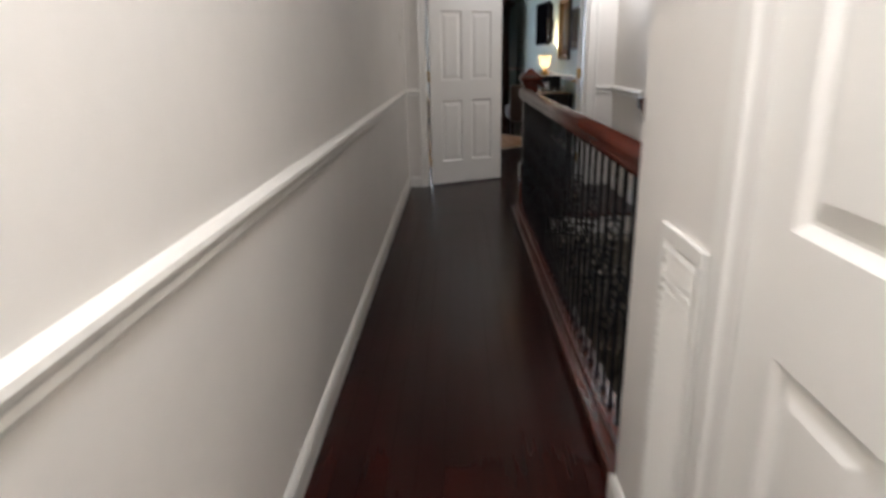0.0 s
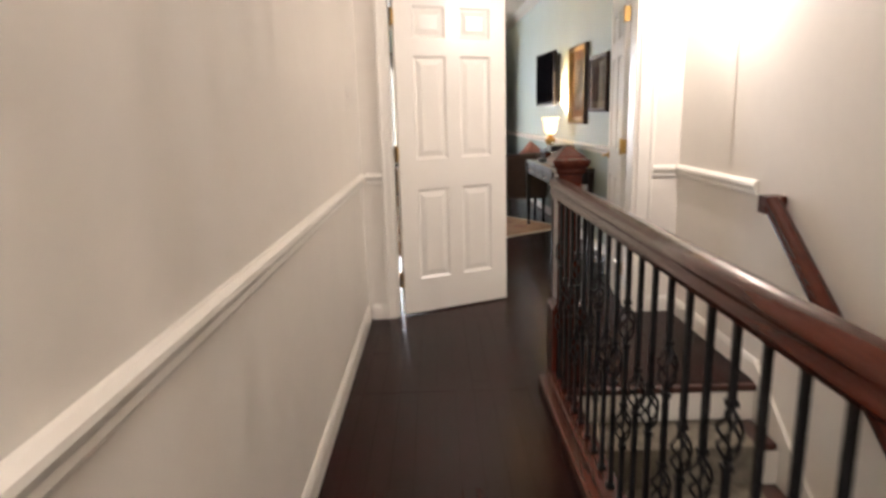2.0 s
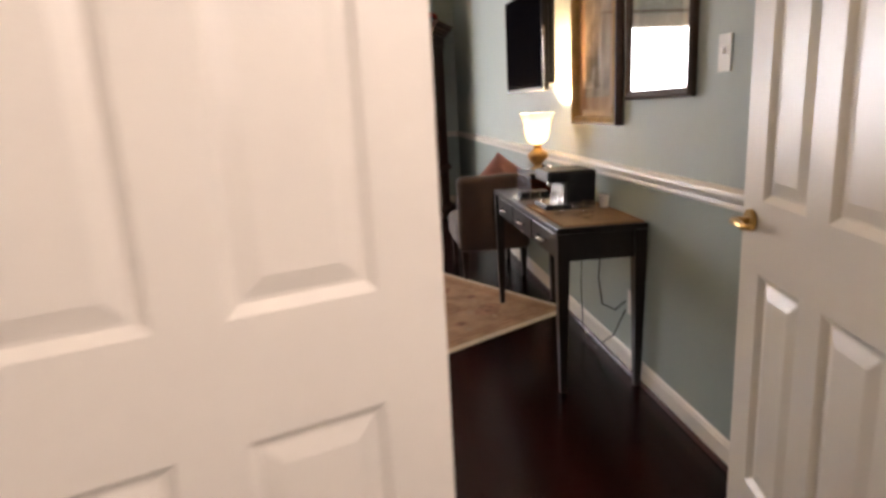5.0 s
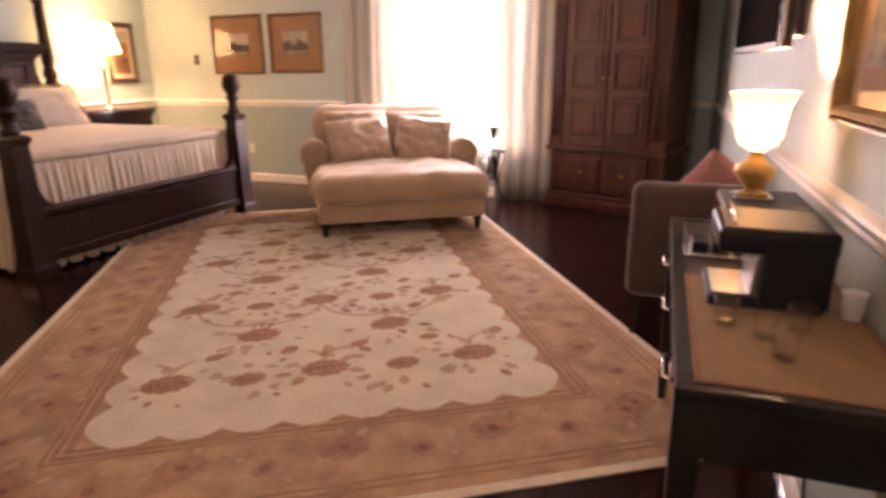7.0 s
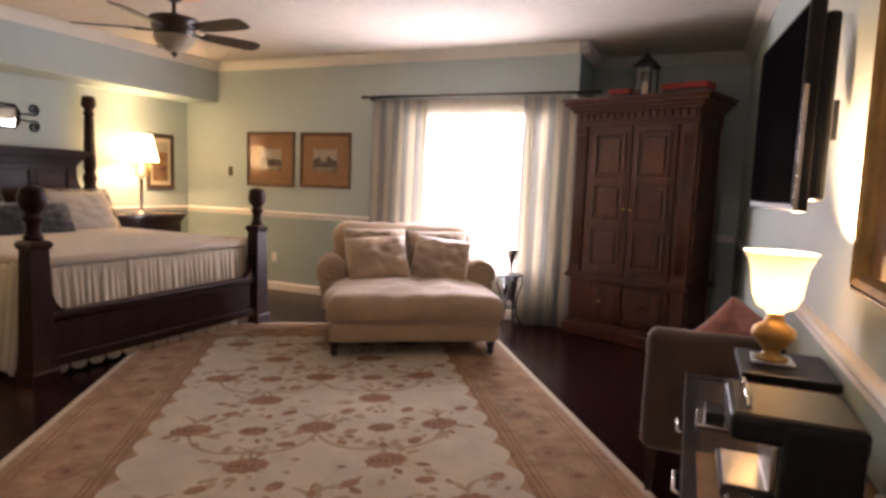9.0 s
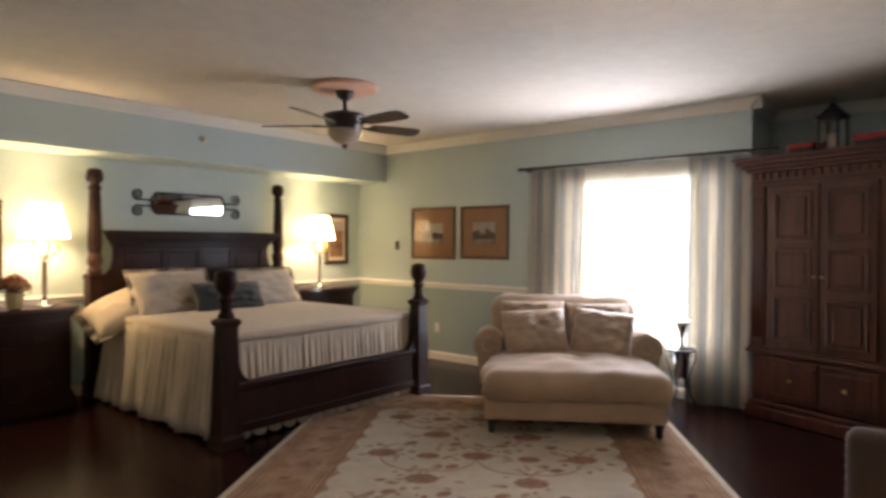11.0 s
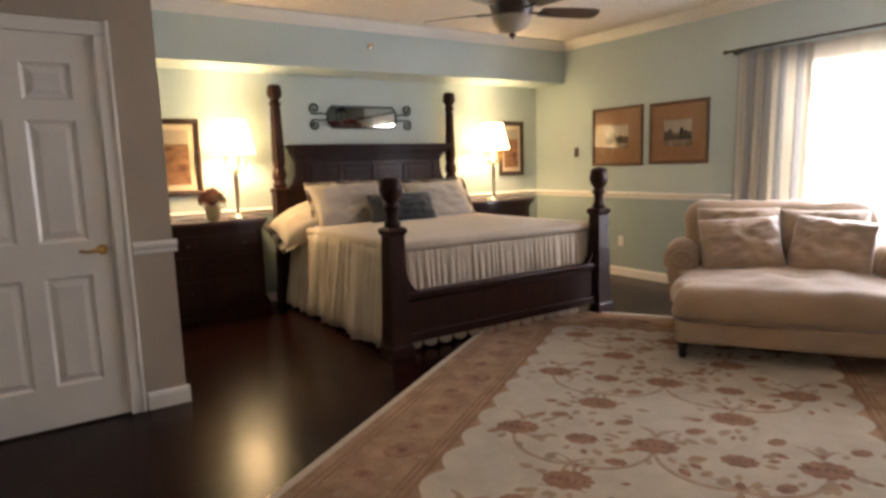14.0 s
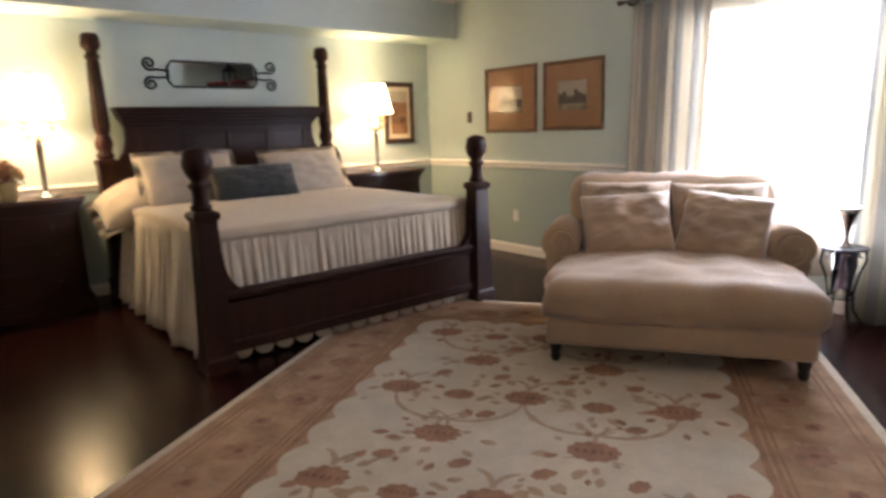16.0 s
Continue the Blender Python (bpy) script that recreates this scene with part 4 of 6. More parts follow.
def pillow(name, w, h, t, m, mat, label, frill=0.0, seed=0, wrinkle=0.010):
    e = thing(name, m, label, "pillow")
    part("pad", cushion(w, h, t, 30, 0.5, seed, wrinkle), mat, e)
    if frill:
        bm = bmesh.new()
        pts = []
        for s in range(4):
            for i in range(20):
                u = -1 + 2 * i / 20
                pts.append(((u, -1), (1, u), (-u, 1), (-1, -u))[s])
        inner = [bm.verts.new((p[0] * w / 2 * 0.97, p[1] * h / 2 * 0.97, 0)) for p in pts]
        outer = [bm.verts.new((p[0] * (w / 2 + frill), p[1] * (h / 2 + frill), 0.004 * math.sin(i * 0.9))) for i, p in enumerate(pts)]
        n = len(pts)
        for i in range(n):
            bm.faces.new((inner[i], inner[(i + 1) % n], outer[(i + 1) % n], outer[i])).smooth = True
        bmesh.ops.solidify(bm, geom=list(bm.faces), thickness=0.004)
        part("flange", bm, mat, e, "ruffled flange")
    return e


pillow("bed_pillow", 0.74, 0.48, 0.20, pose(-4.66, 10.24, 0.955, 62, 0, 90), M_PILLOW, "cream sham pillow with ruffled edge leaning on the headboard", 0.035, 1)
pillow("bed_pillow", 0.76, 0.46, 0.20, pose(-4.68, 11.28, 0.945, 60, 0, 90), M_PILLOW, "cream sham pillow with ruffled edge leaning on the headboard", 0.035, 2)
pillow("sleeping_pillow", 0.78, 0.50, 0.27, pose(-4.80, 9.93, 0.85, 22, 0, 90) @ pose(0, 0, 0, 0, -24, 0), M_RUFFLE, "white sleeping pillow spilling over the bed's edge", 0.05, 5)
pillow("sleeping_pillow", 0.66, 0.44, 0.20, pose(-4.88, 11.46, 0.86, 25, 0, 90), M_RUFFLE, "white sleeping pillow behind the sham", 0.0, 6)
pillow("accent_pillow", 0.74, 0.33, 0.17, pose(-4.42, 10.69, 0.915, 66, 0, 90), M_FUR, "dark grey shaggy lumbar pillow on the bed", 0.0, 3)

# ---- nightstands and bedside lamps ----


def nightstand(m, label):
    """Bow-front chest, back on y = 0, front towards -y, 0.94 wide."""
    e = thing("nightstand", m, label, "nightstand", "pair of nightstands")

    def bow(z0, z1, w, d, sag):
        bm = bmesh.new()
        pts = [(-w / 2, 0)] + [(-w / 2 + w * i / 14, -d - sag * (1 - (2 * i / 14 - 1) ** 2)) for i in range(15)] + [(w / 2, 0)]
        a = [bm.verts.new((x, y, z0)) for x, y in pts]
        b = [bm.verts.new((x, y, z1)) for x, y in pts]
        bm.faces.new(a[::-1]), bm.faces.new(b)
        for i in range(len(a)):
            bm.faces.new((a[i], a[(i + 1) % len(a)], b[(i + 1) % len(a)], b[i]))
        return bm
    part("top", bow(0.862, 0.89, 0.98, 0.37, 0.10), M_MAHOG, e, "polished bow-front top")
    for z0, z1, w, d in ((0.838, 0.8615, 0.955, 0.358), (0.815, 0.8375, 0.925, 0.348), (0.785, 0.8145, 0.895, 0.340)):
        part("cove_moulding", bow(z0, z1, w, d, 0.09), M_BED, e)
    part("body", bow(0.14, 0.7845, 0.87, 0.333, 0.085), M_BED, e)
    for z0, z1, w, d in ((0.10, 0.1395, 0.90, 0.342), (0.05, 0.0995, 0.93, 0.350), (0.0, 0.0495, 0.95, 0.356)):
        part("plinth_step", bow(z0, z1, w, d, 0.088), M_BED, e)
    for k, (z0, z1) in enumerate(((0.60, 0.77), (0.38, 0.58), (0.165, 0.36))):
        bm = bmesh.new()
        w, d, sag = 0.77, 0.343, 0.076
        for i in range(12):
            x0, x1 = -w / 2 + w * i / 12, -w / 2 + w * (i + 1) / 12
            ya, yb = [-d - sag * (1 - (2 * x / 0.9) ** 2) - 0.004 for x in (x0, x1)]
            q = [(x0, ya, z0), (x1, yb, z0), (x1, yb, z1), (x0, ya, z1)]
            f = [bm.verts.new(p) for p in q]
            g = [bm.verts.new((p[0], p[1] + 0.02, p[2])) for p in q]
            bm.faces.new(f), bm.faces.new(g[::-1])
            for j in range(4):
                bm.faces.new((f[j], f[(j + 1) % 4], g[(j + 1) % 4], g[j]))
        bmesh.ops.remove_doubles(bm, verts=bm.verts, dist=0.0004)
        d1 = part("drawer", bm, M_BED, e)
        for x in (-0.24, 0.24):
            part("knob", lathe([(0.006, 0), (0.006, 0.012), (0.015, 0.02), (0.010, 0.03), (0.002, 0.032)], 10), M_IRON, d1, "dark bronze knob", pose(x, -0.40, (z0 + z1) / 2, 90, 0, 0))
    return e


nightstand(pose(HX + 0.03, 9.02, 0, 0, 0, 90), "dark bow-front nightstand beside the bed with lamp and flowers")
nightstand(pose(HX + 0.03, 12.35, 0, 0, 0, 90), "dark bow-front nightstand in the corner beyond the bed")


def bedside_lamp(m):
    e = thing("table_lamp", m, "lit bedside lamp with a cream shade and leafy metal stem", "table lamp", "bedside lamps")
    part("base", lathe([(0.085, 0), (0.085, 0.012), (0.06, 0.022), (0.03, 0.035), (0.014, 0.06)], 20), M_STEEL, e)
    part("column", lathe([(0.014, 0.05), (0.022, 0.07), (0.018, 0.10), (0.020, 0.12), (0.024, 0.38), (0.030, 0.39), (0.016, 0.42), (0.012, 0.56)], 14), M_STEEL, e, "brushed metal column")
    for i in range(5):
        bm = bmesh.new()
        t = 2 * math.pi * i / 5
        c, s = math.cos(t), math.sin(t)
        add_tube(bm, [(0.01 * c, 0.01 * s, 0.42), (0.07 * c, 0.07 * s, 0.44), (0.105 * c, 0.105 * s, 0.50), (0.09 * c, 0.09 * s, 0.56)], 0.0055, 6)
        for d, z in ((0.105, 0.515), (0.07, 0.455), (0.09, 0.565)):
            r = bmesh.ops.create_icosphere(bm, subdivisions=1, radius=0.018)
            for v in r["verts"]:
                v.co = Vector((v.co.x * 1.2 + d * c, v.co.y * 1.2 + d * s, v.co.z * 0.5 + z))
        part("leaf_branch", bm, M_GOLD, e, "gilded leafy branch")
    bm = bmesh.new()
    n = 32
    for sgn, off in ((1, 0), (-1, -0.003)):
        lo = [bm.verts.new(((0.190 + off) * math.cos(2 * math.pi * i / n), (0.190 + off) * math.sin(2 * math.pi * i / n), 0.595)) for i in range(n)]
        hi = [bm.verts.new(((0.118 + off) * math.cos(2 * math.pi * i / n), (0.118 + off) * math.sin(2 * math.pi * i / n), 0.895)) for i in range(n)]
        for i in range(n):
            bm.faces.new((lo[i], lo[(i + 1) % n], hi[(i + 1) % n], hi[i])).smooth = True
    part("shade", bm, M_SHADE, e, "cream tapered cloth shade")
    bm = bmesh.new()
    for i in range(3):
        t = 2 * math.pi * i / 3
        add_tube(bm, [(0.012 * math.cos(t), 0.012 * math.sin(t), 0.56), (0.05 * math.cos(t), 0.05 * math.sin(t), 0.74), (0.005, 0, 0.90)], 0.002, 5)
    part("harp", bm, M_STEEL, e)
    part("finial", lathe([(0.004, 0.895), (0.012, 0.91), (0.004, 0.93)], 10), M_STEEL, e)
    return e


bedside_lamp(pose(-5.0, 9.27, 0.89))
bedside_lamp(pose(-5.0, 12.28, 0.89))

e = thing("flower_pot", pose(-4.93, 9.03, 0.89), "small gold pot of dried rose hydrangeas on the nightstand", "flowers")
part("pot", lathe([(0.048, 0), (0.060, 0.05), (0.070, 0.130), (0.066, 0.138), (0.058, 0.115)], 18), M_POT, e)
rng = random.Random(5)
for k in range(9):
    ang, ring = k * 2.4, (0.0 if k == 0 else 0.046 + 0.018 * (k % 2))
    hx, hy, hz = ring * math.cos(ang), ring * math.sin(ang), 0.240 - ring * 1.1 + 0.014 * (k % 3)
    bm = bmesh.new()
    for i in range(46):
        d = Vector((rng.gauss(0, 1), rng.gauss(0, 1), rng.gauss(0.3, 1))).normalized()
        c = d * 0.062 * rng.uniform(0.82, 1.06)
        t = d.orthogonal().normalized()
        u = d.cross(t)
        r = rng.uniform(0.012, 0.020)
        a0 = rng.random() * 6
        bm.faces.new([bm.verts.new(c + (t * math.cos(a0 + j * 1.2566) + u * math.sin(a0 + j * 1.2566)) * r + d * (0.005 if j % 2 else -0.004)) for j in range(5)])
    part("flower_head", bm, M_FLOWER if k % 3 else M_FLOWERGD, e, "dusty rose bloom" if k % 3 else "faded golden bloom", pose(hx, hy, hz))

# ---- pictures and mirror ----


def picture(name, w, h, m, fmat, matmat, artw, arth, art, label, fw=0.035, depth=0.028, glassmat=M_PICGLASS):
    """Framed print, back on y = 0, face towards -y, standing on local z = 0 centred in x."""
    e = thing(name, m, label, "picture")
    bm = bmesh.new()
    prof = [(0, 0), (0, depth * 0.7), (fw * 0.3, depth), (fw * 0.75, depth * 0.8), (fw, depth * 0.55), (fw, 0)]
    cs = [(-w / 2, 0), (w / 2, 0), (w / 2, h), (-w / 2, h)]
    ins = [(1, 1), (-1, 1), (-1, -1), (1, -1)]
    rings = [[bm.verts.new((c[0] + i[0] * o, -d, c[1] + i[1] * o)) for o, d in prof] for c, i in zip(cs, ins)]
    k = len(prof)
    for a in range(4):
        b = (a + 1) % 4
        for j in range(k):
            bm.faces.new((rings[a][j], rings[a][(j + 1) % k], rings[b][(j + 1) % k], rings[b][j]))
    part("frame", bm, fmat, e)
    part("mat_board", boxes((-w / 2 + fw * 0.8, w / 2 - fw * 0.8, -0.008, -0.003, fw * 0.8, h - fw * 0.8)), matmat, e)
    ps = part("print", boxes((-artw / 2, artw / 2, -0.0095, -0.0082, h / 2 - arth / 2, h / 2 + arth / 2)), art, e)
    part("glass", boxes((-w / 2 + fw * 0.9, w / 2 - fw * 0.9, -0.0145, -0.0125, fw * 0.9, h - fw * 0.9)), glassmat, e)
    return e, ps


def old_view(ps, w, h, cz, seed):
    """Dark building shapes and a pale sky inside a sepia engraving."""
    rg = random.Random(seed)
    part("sky", boxes((-w / 2, w / 2, -0.0102, -0.0096, cz, cz + h / 2)), M_ARTSKY, ps)
    bm = bmesh.new()
    for i in range(7):
        x = -w / 2 + w * (i + 0.5) / 7
        k = rg.uniform(0.05, 0.45) * h * (1.2 - abs(i - 3) * 0.2)
        add_box(bm, x - w / 16, x + w / 16, -0.011, -0.0103, cz - h * 0.3, cz - h * 0.2 + k)
    part("buildings", bm, M_ARTDK, ps)


for cx, z0, seed, w_, h_ in ((-3.95, 1.25, 1, 0.71, 0.65), (-3.165, 1.262, 2, 0.69, 0.63)):
    e, ps = picture("framed_engraving", w_, h_, pose(cx, WY - 0.002, z0), M_FRAMEWD, M_MATTAN, 0.34, 0.27, M_ART, "walnut-framed sepia engraving with a tan mat on the aqua wall", glassmat=M_PICGLASS)
    e["group"] = "pair of engravings"
    old_view(ps, 0.32, 0.25, h_ / 2, seed)
e, ps = picture("framed_landscape", 0.42, 0.70, pose(HX + 0.002, 8.83, 1.115, 0, 0, 90), M_FRAMEDK, M_MATCREAM, 0.22, 0.50, M_ARTRED, "dark-framed red landscape print beside the bed", fw=0.05, depth=0.034)
part("pale_sky", boxes((-0.11, 0.11, -0.0102, -0.0096, 0.47, 0.60)), M_ARTSKY, ps)
e, ps = picture("framed_landscape", 0.40, 0.67, pose(HX + 0.002, 12.80, 1.165, 0, 0, 90), M_FRAMEDK, M_MATCREAM, 0.22, 0.47, M_ARTRED, "dark-framed red landscape print in the corner", fw=0.05, depth=0.034)
part("pale_sky", boxes((-0.11, 0.11, -0.0102, -0.0096, 0.45, 0.57)), M_ARTSKY, ps)
e, ps = picture("framed_print", 0.60, 0.73, DM @ pose(DX - 0.002, 8.83, 1.145, 0, 0, -90), M_FRAMEGD, M_MATTAN, 0.34, 0.48, M_ART, "deep gilt-framed print with a dark edge above the desk", fw=0.034, depth=0.046)
for x0, x1, z0, z1 in ((-0.307, -0.3005, -0.007, 0.737), (0.3005, 0.307, -0.007, 0.737), (-0.30, 0.30, -0.007, -0.0005), (-0.30, 0.30, 0.7305, 0.737)):
    part("outer_edge", boxes((x0, x1, -0.040, 0, z0, z1)), M_FRAMEDK, e, "dark outer edge of the frame")
e, ps = picture("framed_print", 0.56, 0.49, DM @ pose(DX - 0.002, 8.17, 1.25, 0, 0, -90), M_FRAMEDK, M_MATCREAM, 0.36, 0.30, M_ART, "dark-framed print with reflective glass beside the desk", fw=0.035, depth=0.03, glassmat=M_ARTGLASS)
e, ps = picture("framed_print", 0.60, 0.85, pose(-3.5, BY + 0.002, 1.08, 0, 0, 180), M_FRAMEDK, M_MATCREAM, 0.36, 0.55, M_ART, "black-framed print on the closet's end wall", fw=0.04, depth=0.045)

e = thing("wall_mirror", pose(HX + 0.004, 10.735, 1.855, 0, 0, 90), "long mirror with black iron scrolls above the headboard", "mirror")
pts = [(-0.40, -0.055), (-0.36, -0.105), (0.36, -0.105), (0.40, -0.055), (0.40, 0.055), (0.36, 0.105), (-0.36, 0.105), (-0.40, 0.055)]
bm = bmesh.new()
a = [bm.verts.new((x, -0.012, z)) for x, z in pts]
b = [bm.verts.new((x, 0.0, z)) for x, z in pts]
bm.faces.new(a), bm.faces.new(b[::-1])
for i in range(8):
    bm.faces.new((a[i], a[(i + 1) % 8], b[(i + 1) % 8], b[i]))
part("mirror_glass", bm, M_MIRROR, e, "bevelled mirror glass")
bm = bmesh.new()
add_tube(bm, [(x * 1.01, -0.014, z * 1.03) for x, z in pts + pts[:1]], 0.010, 8)
part("frame", bm, M_IRON, e)
for s in (-1, 1):
    for q in (-1, 1):
        pp = [(s * 0.39, -0.012, q * 0.02), (s * 0.44, -0.012, q * 0.03), (s * 0.49, -0.012, q * 0.035)]
        for i in range(22):
            t = -math.pi / 2 + i * 0.42
            r = 0.058 - 0.0021 * i
            pp.append((s * (0.545 + r * math.cos(t)), -0.012, q * (0.085 + r * math.sin(t))))
        part("scroll", tube(pp, 0.0085, 7), M_IRON, e, "black iron scroll")

# ---- window dressing ----


def curtain(x0, x1, waves, seed, mat, label, y, z1=2.235, name="curtain", z0=0.02, amp=0.035):
    e = thing(name, pose(x0, y, 0), label, "curtain")
    bm = pleats(x1 - x0, z0, z1, amp, waves, seed, taper=0.7, th=0.003)
    part("panel", bm, mat, e)
    return e


RODZ, RODY = 2.262, WY - 0.115
curtain(-2.50, -1.86, 7, 2.2, M_CURTAIN, "pale striped curtain panel gathered beside the window", RODY + 0.055)
curtain(-0.80, -0.22, 6, 9.4, M_CURTAIN, "pale striped curtain panel between window and armoire", RODY + 0.055)
curtain(-1.90, -0.74, 9, 5.5, M_SHEER, "short sheer valance across the window top", RODY + 0.075, name="valance", z0=2.07, amp=0.012)
curtain(-1.93, -0.72, 15, 3.3, M_SHEER, "full-length sheer curtain glowing with daylight", RODY + 0.105, name="sheer_curtain", z0=0.25, amp=0.010)
curtain(0.76, 0.99, 3, 7.7, M_CURTAIN, "pale curtain panel in the corner beyond the armoire", BACK - 0.10)
e = thing("curtain_rod", pose(-2.58, RODY, RODZ), "dark bronze curtain rod over the window", "curtain rod")
part("rod", tube([(0, 0, 0), (2.52, 0, 0)], 0.012, 10), M_FRAMEDK, e)
part("finial", lathe([(0.004, -0.05), (0.018, -0.04), (0.022, -0.025), (0.012, -0.008), (0.016, 0.0), (0.016, 0.01)], 12), M_FRAMEDK, e, m=pose(0, 0, 0, 0, 90, 0))
for x in (0.06, 2.3):
    part("bracket", boxes((x - 0.008, x + 0.008, -0.005, 0.113, -0.03, -0.012), (x - 0.012, x + 0.012, 0.105, 0.114, -0.05, 0.03)), M_FRAMEDK, e)
r0 = None
for i in range(22):
    x = 0.10 + i * 0.030 if i < 11 else 1.80 + (i - 11) * 0.045
    bm = bmesh.new()
    if r0 is None:
        add_tube(bm, [(0, 0.020 * math.cos(t * 0.5236), 0.020 * math.sin(t * 0.5236) - 0.006) for t in range(13)], 0.003, 5)
        r0 = part("ring", bm, M_FRAMEDK, e, m=pose(x, 0, 0))
    else:
        bm.free()
        again(r0, pose(x, 0, 0))

# ---- rug ----
RUGA = 33.6
RU = Vector((-0.5534, 0.8329, 0))       # along the rug's length
RV = Vector((0.8329, 0.5534, 0))        # across it
RUG_U0, RUG_U1, RUG_V0, RUG_V1 = 7.01, 11.35, 3.32, 6.27
rc = RU * (RUG_U0 + RUG_U1) / 2 + RV * (RUG_V0 + RUG_V1) / 2
RL, RW = (RUG_U1 - RUG_U0) / 2, (RUG_V1 - RUG_V0) / 2
e = thing("area_rug", pose(rc.x, rc.y, 0, 0, 0, RUGA), "large ivory and tan floral wool rug with a wide border", "rug")
part("binding", boxes((-RW, RW, -RL, RL, 0, 0.008), bevel=0.003), M_RUGEDGE, e, "cream bound edge")
part("border_field", boxes((-RW + 0.045, RW - 0.045, -RL + 0.045, RL - 0.045, 0.008, 0.0092)), M_RUGTAN, e, "tan border")


def flat_ring(x1, y1, w, z):
    return ((-x1, x1, -y1, -y1 + w, z, z + 0.0012), (-x1, x1, y1 - w, y1, z, z + 0.0012), (-x1, -x1 + w, -y1 + w, y1 - w, z, z + 0.0012), (x1 - w, x1, -y1 + w, y1 - w, z, z + 0.0012))


for ins, wd, mt in ((0.10, 0.012, M_RUGBAND), (0.135, 0.010, M_RUGBAND), (0.46, 0.012, M_RUGBAND), (0.485, 0.060, M_RUGBAND), (0.505, 0.012, M_RUGTAN)):
    for row in flat_ring(RW - ins, RL - ins, wd, 0.0092 if mt is M_RUGBAND else 0.0105):
        part("guard_band", boxes(row), mt, e)
# ivory field with a scalloped edge
FXW, FYL = RW - 0.605, RL - 0.575
bm = boxes((-FXW, FXW, -FYL, FYL, 0.0092, 0.0112))
for s in range(4):
    ln, nsc = (2 * FXW, 8) if s % 2 == 0 else (2 * FYL, 13)
    last = None
    for i in range(nsc * 10 + 1):
        q = -1 + 2 * i / (nsc * 10)
        o = 0.004 + 0.060 * abs(math.sin(math.pi * nsc * i / (nsc * 10)))
        ends = []
        for k, z in ((0.0, 0.0112), (o, 0.0112), (o + 0.002, 0.0093)):
            ends.append(bm.verts.new((*((q * FXW, -FYL - k), (FXW + k, q * FYL), (-q * FXW, FYL + k), (-FXW - k, -q * FYL))[s], z)))
        if last:
            for a, b in ((0, 1), (1, 2)):
                bm.faces.new((last[a], ends[a], ends[b], last[b]))
        last = ends
part("ivory_field", bm, M_RUGIVORY, e, "ivory field with scalloped edge")


def flat_poly(bm, pts, z):
    bm.faces.new([bm.verts.new((x, y, z)) for x, y in pts])


def rosette(bm, cx, cy, r, petals, z, ang=0.0, squash=1.0):
    ps = []
    for i in range(petals * 6):
        t = 2 * math.pi * i / (petals * 6)
        k = r * (0.84 + 0.16 * abs(math.cos(petals * t / 2)))
        x, y = k * math.cos(t), k * math.sin(t) * squash
        ps.append((cx + x * math.cos(ang) - y * math.sin(ang), cy + x * math.sin(ang) + y * math.cos(ang)))
    flat_poly(bm, ps, z)


def ribbon(bm, pts, wd, z):
    n = len(pts)
    lft, rgt = [], []
    for i, (x, y) in enumerate(pts):
        x0, y0 = pts[max(0, i - 1)]
        x1, y1 = pts[min(n - 1, i + 1)]
        d = math.hypot(x1 - x0, y1 - y0) or 1
        nx_, ny_ = -(y1 - y0) / d, (x1 - x0) / d
        k = wd * (0.35 + 0.65 * math.sin(math.pi * (i + 0.5) / n))
        lft.append(bm.verts.new((x + nx_ * k, y + ny_ * k, z)))
        rgt.append(bm.verts.new((x - nx_ * k, y - ny_ * k, z)))
    for i in range(n - 1):
        bm.faces.new((lft[i], rgt[i], rgt[i + 1], lft[i + 1]))


rng = random.Random(11)
fl, ct, vn, dt = bmesh.new(), bmesh.new(), bmesh.new(), bmesh.new()
Z1, Z2, Z3 = 0.0122, 0.0130, 0.0138
DXR, DYR, ROW0 = 0.335, 0.433, -1.21      # rosette columns, rows and the row nearest the desk


def arc(bm, x, y, r, a0, a1, wd, z):
    """A tapering stem along part of a circle, angles in degrees."""
    n = 14
    ribbon(bm, [(x + r * math.cos(math.radians(a0 + (a1 - a0) * k / n)), y + r * math.sin(math.radians(a0 + (a1 - a0) * k / n))) for k in range(n + 1)], wd, z)


